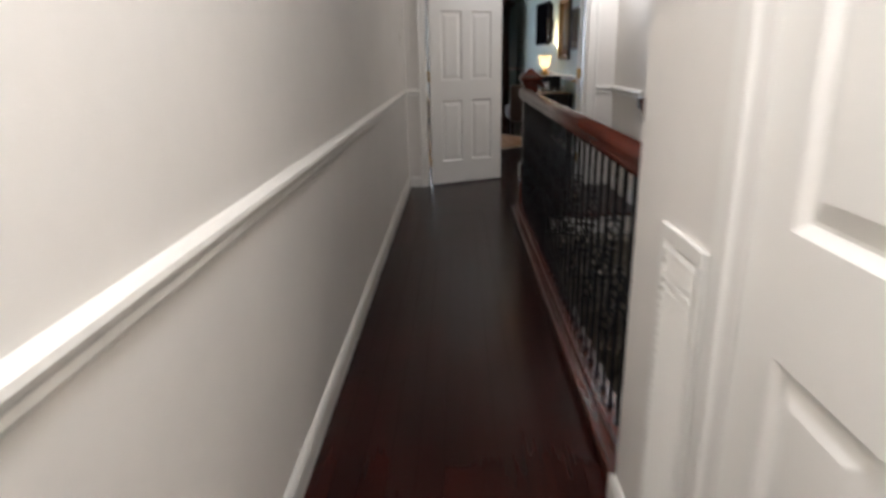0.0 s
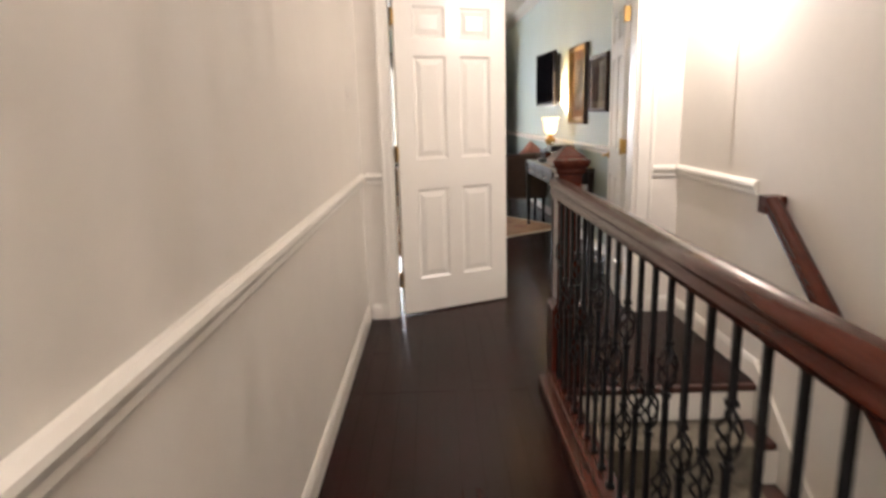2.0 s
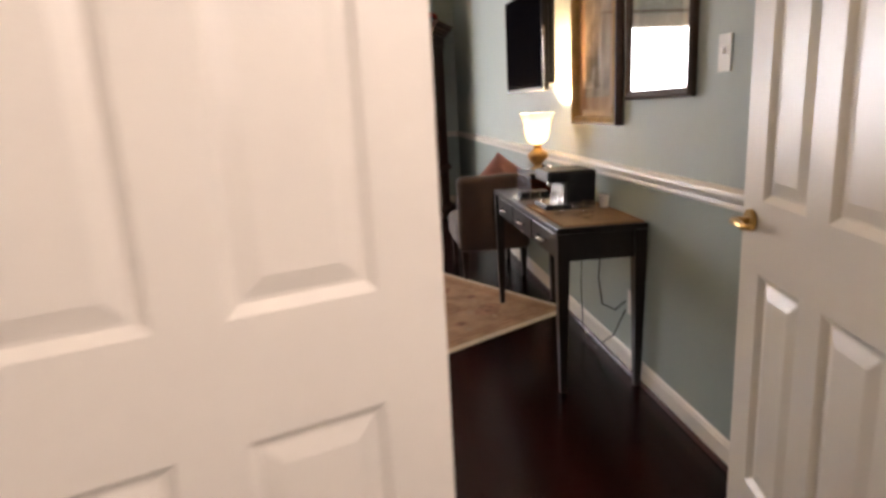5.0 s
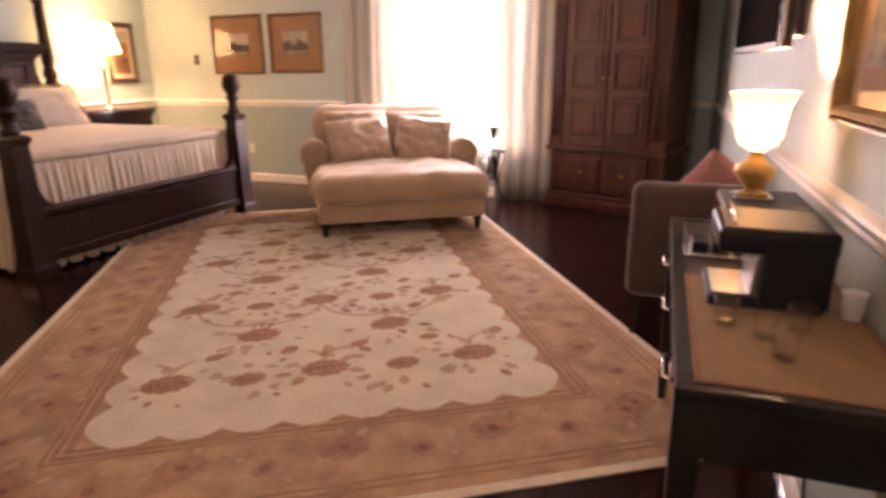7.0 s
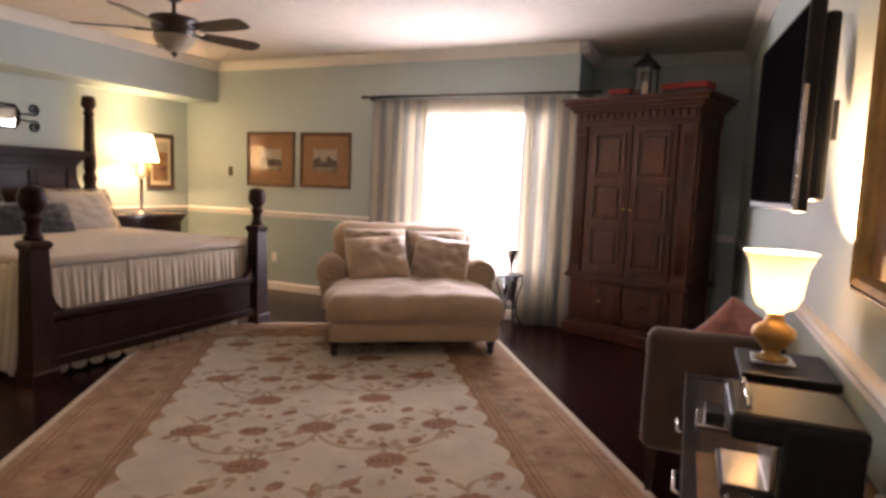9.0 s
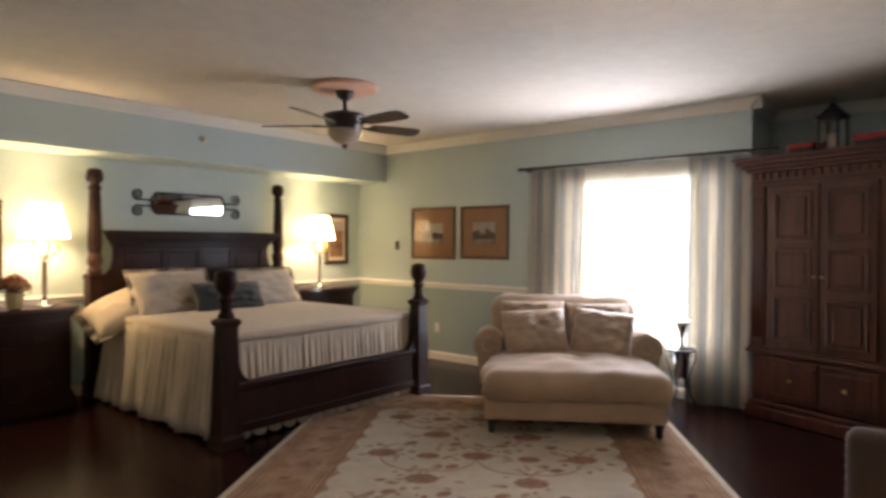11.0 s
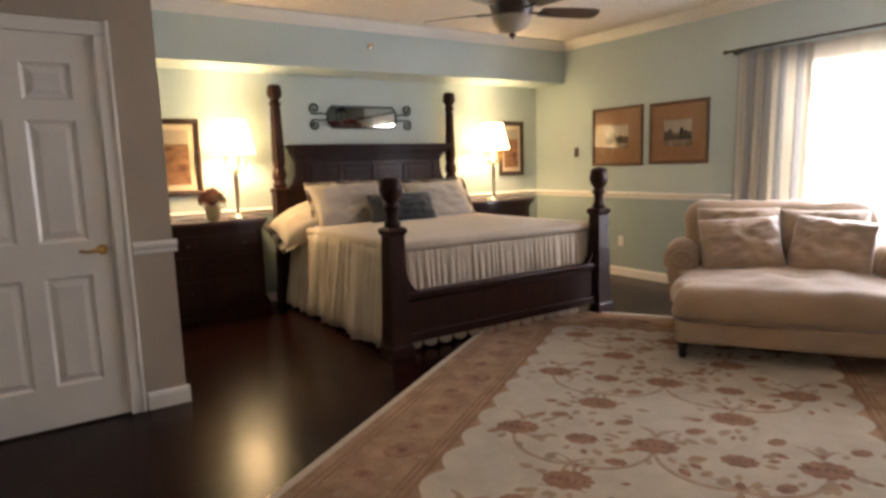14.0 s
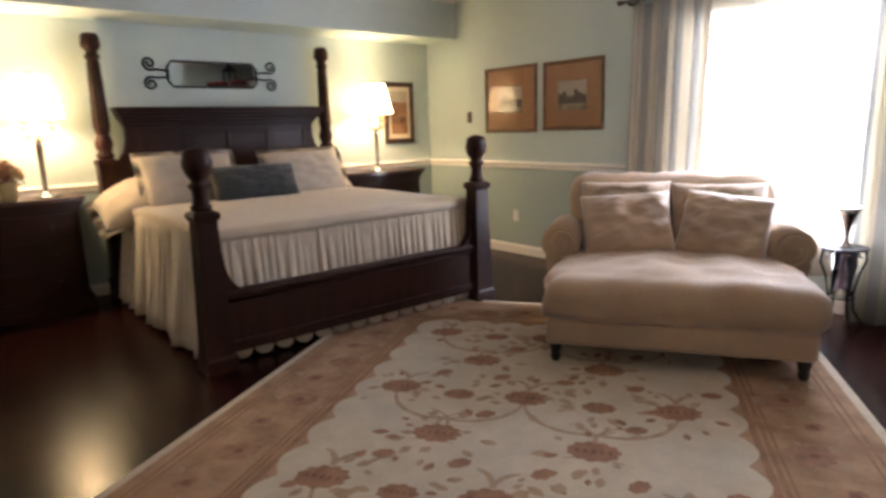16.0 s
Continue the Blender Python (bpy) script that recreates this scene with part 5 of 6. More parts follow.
for j in range(-1, 7):
    y = ROW0 + j * DYR
    for i in range(-2, 3):
        x = i * DXR - 0.035 + rng.uniform(-0.012, 0.012)
        if j % 2 and i % 2 == 0:
            continue
        if abs(x) > FXW - 0.06 or abs(y) > FYL - 0.06:
            continue
        big = j % 2 or i % 2 == 0
        r = 0.112 if big else 0.082
        yy = y if big else y - 0.03
        rosette(fl, x, yy, r, 11 if big else 9, Z2, rng.random() * 0.3, 0.74)
        for k in range(5):
            rosette(ct, x + (k - 2) * r * 0.30, yy, r * 0.15, 3, Z3 + 0.0001 * k, 1.57, 0.45)
        if i % 2 == 0:
            for s in (-1, 1):
                # stems sweeping from the rosette down to its neighbours, and a pair of leaves above it
                if abs(x + s * DXR) < FXW and y - DYR > -FYL:
                    arc(vn, x + s * 0.27, y - 0.03, 0.27, 90 + s * 90, 90 + s * 215, 0.012, Z1 + 0.0002 * (s + 1))
                    arc(vn, x + s * 0.20, y - 0.36, 0.15, 90 - s * 10, 90 - s * 170, 0.009, Z1 + 0.0006 + 0.0001 * s)
                if j % 2 == 0 and y + 0.2 < FYL:
                    arc(vn, x + s * 0.115, y + 0.09, 0.11, 90 + s * 95, 90 + s * 15, 0.013, Z1 + 0.0010 + 0.0001 * s)
        if abs(x + DXR / 2) < FXW - 0.05 and abs(y + DYR / 2) < FYL - 0.05:
            rosette(fl, x + DXR / 2, y + DYR / 2, 0.052, 7, Z2 + 0.0018, rng.random(), 0.7)
        for k in range(15):
            t = rng.random() * 6.28
            d = rng.uniform(0.12, 0.25)
            xx, yv = x + d * math.cos(t), yy + d * math.sin(t)
            if abs(xx) < FXW - 0.03 and abs(yv) < FYL - 0.03:
                rosette(dt if k % 4 else fl, xx, yv, rng.uniform(0.020, 0.040), 4, Z2 + 0.0001 * k, t, 0.6)
# border flowers
for side in range(4):
    ln = 2 * RL if side % 2 else 2 * RW
    n = int(ln / 0.25)
    for k in range(n):
        u = -ln / 2 + ln * (k + 0.5) / n
        o = 0.31 + 0.03 * (1 if k % 2 else -1)
        x, y = ((u, -RL + o), (RW - o, u), (u, RL - o), (-RW + o, u))[side]
        if abs(x) < RW - 0.2 and abs(y) < RL - 0.2:
            rosette(fl, x, y, 0.095 if k % 2 else 0.05, 9, Z2 + 0.0001 * side, rng.random(), 0.8)
            rosette(ct, x, y, 0.022, 5, Z3 + 0.0001 * side)
            for s in range(4):
                t = rng.random() * 6.28
                xx, yy = x + 0.12 * math.cos(t), y + 0.10 * math.sin(t)
                if abs(xx) < RW - 0.17 and abs(yy) < RL - 0.17:
                    rosette(dt, xx, yy, rng.uniform(0.016, 0.034), 4, Z1 + 0.0002 * s + 0.00005 * side, t, 0.6)
for bm, nm, mt in ((fl, "rosette_pattern", M_RUGRUST), (ct, "rosette_centre_pattern", M_RUGDARK), (vn, "vine_pattern", M_RUGOLIVE), (dt, "leaf_pattern", M_RUGOLIVE)):
    bmesh.ops.triangulate(bm, faces=bm.faces)
    tagged(part(nm, bm, mt, e), kind="stuff")

# ---- chaise sofa ----
e = thing("chaise_sofa", pose(-1.08, 11.475, 0.013, 0, 0, 33.2), "wide tan upholstered chaise with rolled arms and pillow back", "sofa")
for x in (-0.62, 0.62):
    for y in (0.07, 1.16):
        part("foot", lathe([(0.020, 0), (0.026, 0.015), (0.030, 0.03), (0.024, 0.045), (0.034, 0.08), (0.038, 0.115)], 12), M_DESK, e, "dark turned foot", pose(x, y, 0))
part("base", soft_box(1.34, 1.22, 0.155, 0.028, cuts=7, seed=1, wrinkle=0.005), M_SOFA, e, m=pose(0, 0.61, 0.113))
part("seat_cushion", soft_box(1.39, 1.09, 0.225, 0.095, cuts=24, seed=4, sag=0.045, wrinkle=0.034), M_SOFA, e, "loose wrinkled seat cushion", pose(0, 0.495, 0.255))
part("backrest", soft_box(1.30, 0.26, 0.605, 0.125, cuts=14, seed=6, wrinkle=0.030), M_SOFA, e, m=pose(0, 1.14, 0.36, -9, 0, 0))
for s in (-1, 1):
    bm = bmesh.new()
    L0, L1 = 0.66, 1.20
    sp = []
    for i in range(34):
        t = i / 33
        a = math.radians(-100 + 470 * t)
        r = 0.125 - 0.085 * t
        sp.append((r * math.cos(a), r * math.sin(a)))
    prof = [(0.124 * math.cos(math.radians(a)), 0.118 * math.sin(math.radians(a))) for a in range(-50, 231, 14)] + [(-0.07, -0.32), (0.07, -0.32)]
    f = [bm.verts.new((x, L0, z)) for x, z in prof]
    g = [bm.verts.new((x, L1, z)) for x, z in prof]
    bm.faces.new(f), bm.faces.new(g[::-1])
    for i in range(len(prof)):
        bm.faces.new((f[i], f[(i + 1) % len(prof)], g[(i + 1) % len(prof)], g[i])).smooth = True
    bmesh.ops.bevel(bm, geom=[ed for ed in bm.edges if abs(ed.verts[0].co.y - ed.verts[1].co.y) < 1e-6], offset=0.016, segments=3, affect='EDGES')
    arm = part("rolled_arm", bm, M_SOFA, e, m=pose(s * 0.665, 0, 0.555))
    part("arm_scroll", tube([(x * 0.8, L0 - 0.004, z * 0.8) for x, z in sp], 0.011, 7), M_SOFA, arm, "pleated scroll on the arm front")
for nm, x, y, z, w_, h_, rx, rz, seed in (("back_cushion", -0.27, 0.98, 0.70, 0.58, 0.46, 70, 5, 1), ("back_cushion", 0.29, 0.99, 0.695, 0.57, 0.44, 70, -4, 2)):
    part(nm, cushion(w_, h_, 0.29, 30, 0.62, seed, 0.018), M_SOFA, e, "plump tan back cushion", pose(x, y, z, rx, 0, rz))
SM = e.matrix_basis.copy()
pillow("sofa_pillow", 0.56, 0.42, 0.20, SM @ pose(-0.26, 0.79, 0.665, 62, 0, 8) @ pose(0, 0, 0, 0, 0, 3), M_SATIN, "shiny bronze satin pillow on the chaise", 0.0, 8, 0.014)
pillow("sofa_pillow", 0.52, 0.44, 0.20, SM @ pose(0.31, 0.80, 0.655, 62, 0, -10) @ pose(0, 0, 0, 0, 0, -7), M_SATIN, "shiny bronze satin pillow on the chaise", 0.0, 9, 0.014)

# ---- armoire ----
e = thing("armoire", pose(0.272, 12.85, 0, 0, 0, -19), "tall dark carved armoire with panelled doors and drawers", "armoire")
AW, AD = 1.12, 0.56
part("body", boxes((-AW / 2 + 0.02, AW / 2 - 0.02, 0.02, AD, 0.14, 1.94)), M_ARM, e)
bm = bmesh.new()
add_box(bm, -AW / 2 - 0.03, AW / 2 + 0.03, -0.02, AD, 0, 0.10, bevel=0.012)
add_box(bm, -AW / 2 - 0.01, AW / 2 + 0.01, -0.005, AD, 0.10, 0.145, bevel=0.012)
part("plinth", bm, M_ARM, e)
cn = part("cornice", boxes((-AW / 2 - 0.11, AW / 2 + 0.11, -0.11, AD, 2.145, 2.17), bevel=0.008), M_ARM, e, "wide stepped cornice")
for o, z0, z1 in ((0.0, 1.93, 1.97), (0.0, 1.97, 2.05), (0.03, 2.05, 2.08), (0.055, 2.08, 2.11), (0.09, 2.11, 2.145)):
    part("cornice_step", boxes((-AW / 2 - o, AW / 2 + o, -o, AD, z0, z1), bevel=0.008), M_ARM, cn)
dn = None
for i in range(17):
    m = pose(-AW / 2 + 0.04 + i * (AW - 0.08) / 16, 0, 0)
    if dn is None:
        dn = part("dentil", boxes((-0.018, 0.018, -0.024, 0.0, 1.99, 2.04), bevel=0.003), M_ARM, cn, m=m)
    else:
        again(dn, m)
part("waist_moulding", boxes((-AW / 2 - 0.025, AW / 2 + 0.025, -0.025, AD, 0.545, 0.575), (-AW / 2 - 0.012, AW / 2 + 0.012, -0.012, AD, 0.575, 0.60), bevel=0.009), M_ARM, e)
for s in (-1, 1):
    bm = boxes((s * (AW / 2 - 0.065) - 0.055, s * (AW / 2 - 0.065) + 0.055, 0.0, 0.03, 0.60, 1.93))
    for k in range(5):
        x = s * (AW / 2 - 0.065) - 0.036 + k * 0.018
        add_tube(bm, [(x, 0.0, 0.68), (x, 0.0, 1.84)], 0.0065, 6)
    add_box(bm, s * (AW / 2 - 0.065) - 0.06, s * (AW / 2 - 0.065) + 0.06, -0.012, 0.02, 0.60, 0.66, bevel=0.006)
    add_box(bm, s * (AW / 2 - 0.065) - 0.06, s * (AW / 2 - 0.065) + 0.06, -0.012, 0.02, 1.86, 1.93, bevel=0.006)
    part("pilaster", bm, M_ARM, e, "fluted corner pilaster")
    x0, x1 = (-0.40, -0.004) if s < 0 else (0.004, 0.40)
    d = part("door", boxes((x0, x1, -0.004, 0.02, 0.61, 1.925), bevel=0.003), M_ARM, e)
    for z0, z1 in ((0.67, 1.03), (1.09, 1.42), (1.48, 1.87)):
        bm = bmesh.new()
        for a_, b_, c_, d_ in ((x0 + 0.05, x1 - 0.05, z0, z0 + 0.022), (x0 + 0.05, x1 - 0.05, z1 - 0.022, z1), (x0 + 0.05, x0 + 0.072, z0 + 0.022, z1 - 0.022), (x1 - 0.072, x1 - 0.05, z0 + 0.022, z1 - 0.022)):
            add_box(bm, a_, b_, -0.018, -0.004, c_, d_, bevel=0.005)
        add_box(bm, x0 + 0.095, x1 - 0.095, -0.013, -0.004, z0 + 0.045, z1 - 0.045, bevel=0.008)
        part("door_panel", bm, M_ARM, d)
    part("knob", lathe([(0.004, 0), (0.007, 0.012), (0.013, 0.022), (0.002, 0.03)], 10), M_BRASS, d, "small brass knob", pose(-0.03 if s < 0 else 0.03, -0.004, 1.20, 90, 0, 0))
    dr = part("drawer", boxes((x0 - 0.02 if s < 0 else x0, x1 if s < 0 else x1 + 0.02, -0.006, 0.02, 0.18, 0.52), bevel=0.006), M_ARM, e)
    part("drawer_panel", boxes((x0 + 0.03, x1 - 0.03, -0.016, -0.006, 0.23, 0.47), bevel=0.008), M_ARM, dr)
    part("knob", lathe([(0.005, 0), (0.008, 0.012), (0.018, 0.022), (0.002, 0.032)], 10), M_BRASS, dr, "small brass knob", pose((x0 + x1) / 2, -0.016, 0.36, 90, 0, 0))
    bm = bmesh.new()
    for z0, z1 in ((0.67, 1.15), (1.22, 1.86), (0.2, 0.5)):
        add_box(bm, s * (AW / 2 - 0.02) - 0.008, s * (AW / 2 - 0.02) + 0.008, 0.10, AD - 0.08, z0, z1, bevel=0.006)
    part("side_panel", bm, M_ARM, e)
AM = e.matrix_basis.copy()
e = thing("lantern", AM @ pose(-0.01, 0.20, 2.17), "dark metal candle lantern standing on the armoire", "lantern")
bm = boxes((-0.085, 0.085, -0.085, 0.085, 0, 0.02), (-0.085, 0.085, -0.085, 0.085, 0.27, 0.285))
for sx in (-1, 1):
    for sy in (-1, 1):
        add_box(bm, sx * 0.072 - 0.007, sx * 0.072 + 0.007, sy * 0.072 - 0.007, sy * 0.072 + 0.007, 0.02, 0.27)
part("cage", bm, M_IRON, e)
part("roof", lathe([(0.098, 0.285), (0.07, 0.31), (0.04, 0.35), (0.022, 0.365), (0.026, 0.38), (0.006, 0.40)], square=True), M_IRON, e)
part("pane", boxes((-0.066, 0.066, -0.069, -0.066, 0.022, 0.268), (-0.066, 0.066, 0.066, 0.069, 0.022, 0.268)), M_PICGLASS, e)
part("candle", lathe([(0.032, 0.021), (0.032, 0.15), (0.004, 0.152)], 14), M_MATCREAM, e, "cream pillar candle")
part("ring", tube([(0.022 * math.cos(t * 0.5236), 0, 0.418 + 0.022 * math.sin(t * 0.5236)) for t in range(13)], 0.003, 6), M_IRON, e)
for x, w_, h_, nm in ((-0.22, 0.20, 0.10, "a"), (0.36, 0.38, 0.11, "b")):
    e = thing("storage_box", AM @ pose(x, 0.22, 2.17), "red cloth-lidded box on top of the armoire", "box")
    part("box", boxes((-w_ / 2, w_ / 2, -0.10, 0.10, 0, h_ * 0.7), bevel=0.004), M_DESK, e)
    part("lid", boxes((-w_ / 2 - 0.006, w_ / 2 + 0.006, -0.106, 0.106, h_ * 0.55, h_), bevel=0.010), M_RED, e, "red lid")

e = thing("dried_twigs", AM @ pose(-0.115, 0.30, 2.17), "pale dried twigs in a small dark jar on the armoire", "dried flowers")
part("jar", lathe([(0.030, 0), (0.036, 0.04), (0.028, 0.09), (0.022, 0.10), (0.026, 0.11)], 14), M_DESK, e)
rng = random.Random(3)
bm = bmesh.new()
for i in range(26):
    a, r = rng.random() * 6.28, rng.uniform(0.02, 0.10)
    h = rng.uniform(0.20, 0.34)
    tip = Vector((r * math.cos(a), r * math.sin(a), h))
    add_tube(bm, [(0.01 * math.cos(a), 0.01 * math.sin(a), 0.08), (tip.x * 0.45, tip.y * 0.45, h * 0.62), tip], 0.0016, 4)
    for k in range(3):
        c = tip * (1 - 0.09 * k)
        d = Vector((rng.gauss(0, 1), rng.gauss(0, 1), rng.gauss(0, 1))).normalized() * 0.011
        u = d.orthogonal()
        bm.faces.new([bm.verts.new(c + d), bm.verts.new(c + u), bm.verts.new(c - d), bm.verts.new(c - u)])
tagged(part("twig_spray", bm, M_TWIG, e, "pale dried sprigs"), kind="stuff")

# ---- desk, chair and what stands on the desk ----
DX0, DX1, DY0, DY1, DZ = 0.978, 1.372, 8.215, 9.56, 0.745
e = thing("writing_desk", DM @ pose(DX0, DY0, 0), "black-brown writing desk with inset top against the aqua wall", "desk")
dw, dl = DX1 - DX0, DY1 - DY0
bm = boxes((0, dw, 0, 0.05, DZ - 0.025, DZ), (0, dw, dl - 0.05, dl, DZ - 0.025, DZ), (0, 0.045, 0.05, dl - 0.05, DZ - 0.025, DZ), (dw - 0.045, dw, 0.05, dl - 0.05, DZ - 0.025, DZ), bevel=0.003)
part("top_frame", bm, M_DESK, e)
part("inset_top", boxes((0.045, dw - 0.045, 0.05, dl - 0.05, DZ - 0.022, DZ - 0.003)), M_DESKTOP, e, "glossy brown inset top")
part("apron", boxes((0.02, dw - 0.02, 0.015, 0.035, DZ - 0.145, DZ - 0.025), (0.02, dw - 0.02, dl - 0.035, dl - 0.015, DZ - 0.145, DZ - 0.025), (dw - 0.035, dw - 0.015, 0.035, dl - 0.035, DZ - 0.145, DZ - 0.025), (0.018, 0.03, 0.035, dl - 0.035, DZ - 0.145, DZ - 0.025)), M_DESK, e)
for k in range(3):
    y0 = 0.06 + k * 0.40
    d = part("drawer", boxes((0.008, 0.018, y0, y0 + 0.385, DZ - 0.135, DZ - 0.035), bevel=0.002), M_DESK, e)
    part("handle", tube([(0.006, y0 + 0.13, DZ - 0.085), (-0.014, y0 + 0.14, DZ - 0.085), (-0.014, y0 + 0.245, DZ - 0.085), (0.006, y0 + 0.255, DZ - 0.085)], 0.005, 8), M_STEEL, d, "nickel bar handle")
for x in (0.028, dw - 0.028):
    for y in (0.028, dl - 0.028):
        part("leg", lathe([(0.014, 0), (0.026, DZ - 0.14), (0.027, DZ - 0.026)], square=True), M_DESK, e, m=pose(x, y, 0))

e = thing("placemat", DM @ pose(1.010, 8.24, DZ), "tan woven placemat under the coffee machine", "placemat")
part("woven_panel", boxes((0.012, 0.343, 0.012, 0.608, 0, 0.004)), M_PLACEMAT, e)
for x0, x1, y0, y1 in ((0, 0.355, 0, 0.0115), (0, 0.355, 0.6085, 0.62), (0, 0.0115, 0.012, 0.608), (0.3435, 0.355, 0.012, 0.608)):
    part("bound_edge", boxes((x0, x1, y0, y1, 0, 0.005), bevel=0.0015), M_RUGBAND, e, "darker bound edge")
e = thing("coffee_machine", DM @ pose(1.075, 8.615, DZ + 0.004) @ Matrix.Scale(0.84, 4), "black pod coffee machine on the writing desk", "coffee machine")
part("body", boxes((0.09, 0.26, 0, 0.30, 0.015, 0.215), bevel=0.014), M_BLACK, e)
part("head", boxes((-0.02, 0.265, 0.005, 0.295, 0.155, 0.225), bevel=0.016), M_BLACK, e)
part("drip_tray", boxes((-0.03, 0.25, 0.02, 0.28, 0.0, 0.03), bevel=0.008), M_BLACK, e)
part("cup_plate", boxes((-0.02, 0.08, 0.04, 0.26, 0.030, 0.036), bevel=0.002), M_STEEL, e, "steel drip plate")
part("chrome_front", boxes((0.075, 0.091, 0.03, 0.27, 0.04, 0.15), bevel=0.004), M_STEEL, e, "chrome spout panel")
part("spout", lathe([(0.012, 0.12), (0.018, 0.155)], 12), M_STEEL, e, m=pose(0.03, 0.15, 0))
part("lever", tube([(0.02, 0.05, 0.225), (0.02, 0.06, 0.245), (0.02, 0.24, 0.245), (0.02, 0.25, 0.225)], 0.006, 8), M_STEEL, e, "chrome lever")
for i, (x, y) in enumerate(((1.08, 8.53), (1.15, 8.47), (1.22, 8.53), (1.17, 8.38))):
    e = thing("tumbler", DM @ pose(x, y, DZ + 0.004), "small clear glass tumbler on the placemat", "glass", "tumblers on the desk")
    bm = bmesh.new()
    add_lathe(bm, [(0.022, 0), (0.027, 0.058), (0.025, 0.058), (0.020, 0.005)], 16)
    part("glass", bm, M_PICGLASS, e)
e = thing("paper_cup", DM @ pose(1.340, 8.64, DZ + 0.004), "white paper cup beside the coffee machine", "cup")
part("cup", lathe([(0.019, 0), (0.025, 0.058), (0.027, 0.061), (0.023, 0.058)], 18), M_WHITEP, e)
e = thing("tea_box", DM @ pose(1.125, 9.21, DZ), "dark wooden tea chest under the lamp", "box")
part("chest", boxes((0, 0.24, 0, 0.30, 0, 0.095), bevel=0.005), M_RAILWOOD, e)
part("lid", boxes((-0.004, 0.244, -0.004, 0.304, 0.097, 0.122), bevel=0.005), M_BLACK, e)
e = thing("coaster_tray", DM @ pose(1.01, 9.03, DZ), "small shiny metal tray of packets on the desk", "tray")
part("tray", boxes((0, 0.20, 0, 0.13, 0, 0.012), bevel=0.004), M_STEEL, e)
for x in (0.02, 0.075, 0.13):
    part("packet", boxes((x, x + 0.048, 0.015, 0.115, 0.0125, 0.042), bevel=0.004), M_BLACK, e)
e = thing("desk_lamp", DM @ pose(1.21, 9.36, DZ + 0.122), "lit uplight lamp with a frosted bell shade and gilded base", "table lamp")
part("foot_plate", boxes((-0.058, 0.058, -0.058, 0.058, 0, 0.014), bevel=0.003), M_STEEL, e, "bright square foot plate")
part("base", lathe([(0.045, 0.014), (0.048, 0.018), (0.030, 0.022), (0.022, 0.035), (0.045, 0.06), (0.062, 0.085), (0.058, 0.105), (0.030, 0.125), (0.020, 0.145), (0.026, 0.155)], 16), M_GOLD, e, "gilded turned base")
bm = bmesh.new()
n = 28
prof = [(0.026, 0.158), (0.052, 0.172), (0.068, 0.205), (0.073, 0.25), (0.079, 0.29), (0.095, 0.325), (0.103, 0.335)]
for off in (0.0, -0.003):
    rings = [[bm.verts.new(((r + off) * math.cos(2 * math.pi * i / n), (r + off) * math.sin(2 * math.pi * i / n), z)) for i in range(n)] for r, z in prof]
    for a, b in zip(rings, rings[1:]):
        for i in range(n):
            bm.faces.new((a[i], a[(i + 1) % n], b[(i + 1) % n], b[i])).smooth = True
part("shade", bm, M_FROST, e, "frosted glass bell shade")
e = thing("power_cord", DM @ pose(DX - 0.02, 8.40, 0), "black power cords hanging from the desk to the outlet", "cable")
part("cord", tube([(-0.01, 0, 0.345), (-0.05, 0.02, 0.30), (-0.09, 0.08, 0.31), (-0.08, 0.16, 0.42), (-0.05, 0.20, 0.60), (-0.03, 0.21, 0.72)], 0.0035, 6), M_BLACK, e)
part("cord", tube([(-0.01, 0, 0.30), (-0.04, 0.06, 0.16), (-0.06, 0.25, 0.02), (-0.07, 0.40, 0.006), (-0.05, 0.5, 0.3), (-0.03, 0.52, 0.70)], 0.0035, 6), M_BLACK, e)

e = thing("slipper_chair", DM @ pose(1.085, 10.42, 0), "taupe upholstered armless chair with a rounded back", "chair")
part("seat", soft_box(0.54, 0.60, 0.20, 0.05, cuts=4, seed=2, sag=0.02), M_CHAIR, e, m=pose(0, 0.03, 0.24))
part("backrest", soft_box(0.54, 0.12, 0.56, 0.05, cuts=4, seed=3), M_CHAIR, e, m=pose(0, -0.27, 0.22, 5, 0, 0))
for x in (-0.22, 0.22):
    for y in (-0.26, 0.28):
        part("leg", lathe([(0.014, 0), (0.024, 0.24)], square=True), M_DESK, e, m=pose(x, y, 0))
nb = None
for i in range(12):
    m = pose(-0.268, -0.33, 0.27 + i * 0.04, 0, -90, 0)
    if nb is None:
        nb = part("nailhead", lathe([(0.0045, 0), (0.003, 0.002), (0.001, 0.0025)], 8), M_BRASS, e, "brass nailhead", m)
    else:
        again(nb, m)
pillow("chair_pillow", 0.31, 0.31, 0.13, DM @ pose(1.19, 10.33, 0.72, 70, 0, 172) @ pose(0, 0, 0, 0, 0, 38), M_PINK, "dusty pink throw pillow on the taupe chair", 0.0, 4)
pillow("chair_pillow", 0.34, 0.34, 0.14, DM @ pose(1.25, 10.44, 0.66, 72, 0, 150) @ pose(0, 0, 0, 0, 0, 30), M_BROWNP, "brown throw pillow on the taupe chair", 0.0, 7)

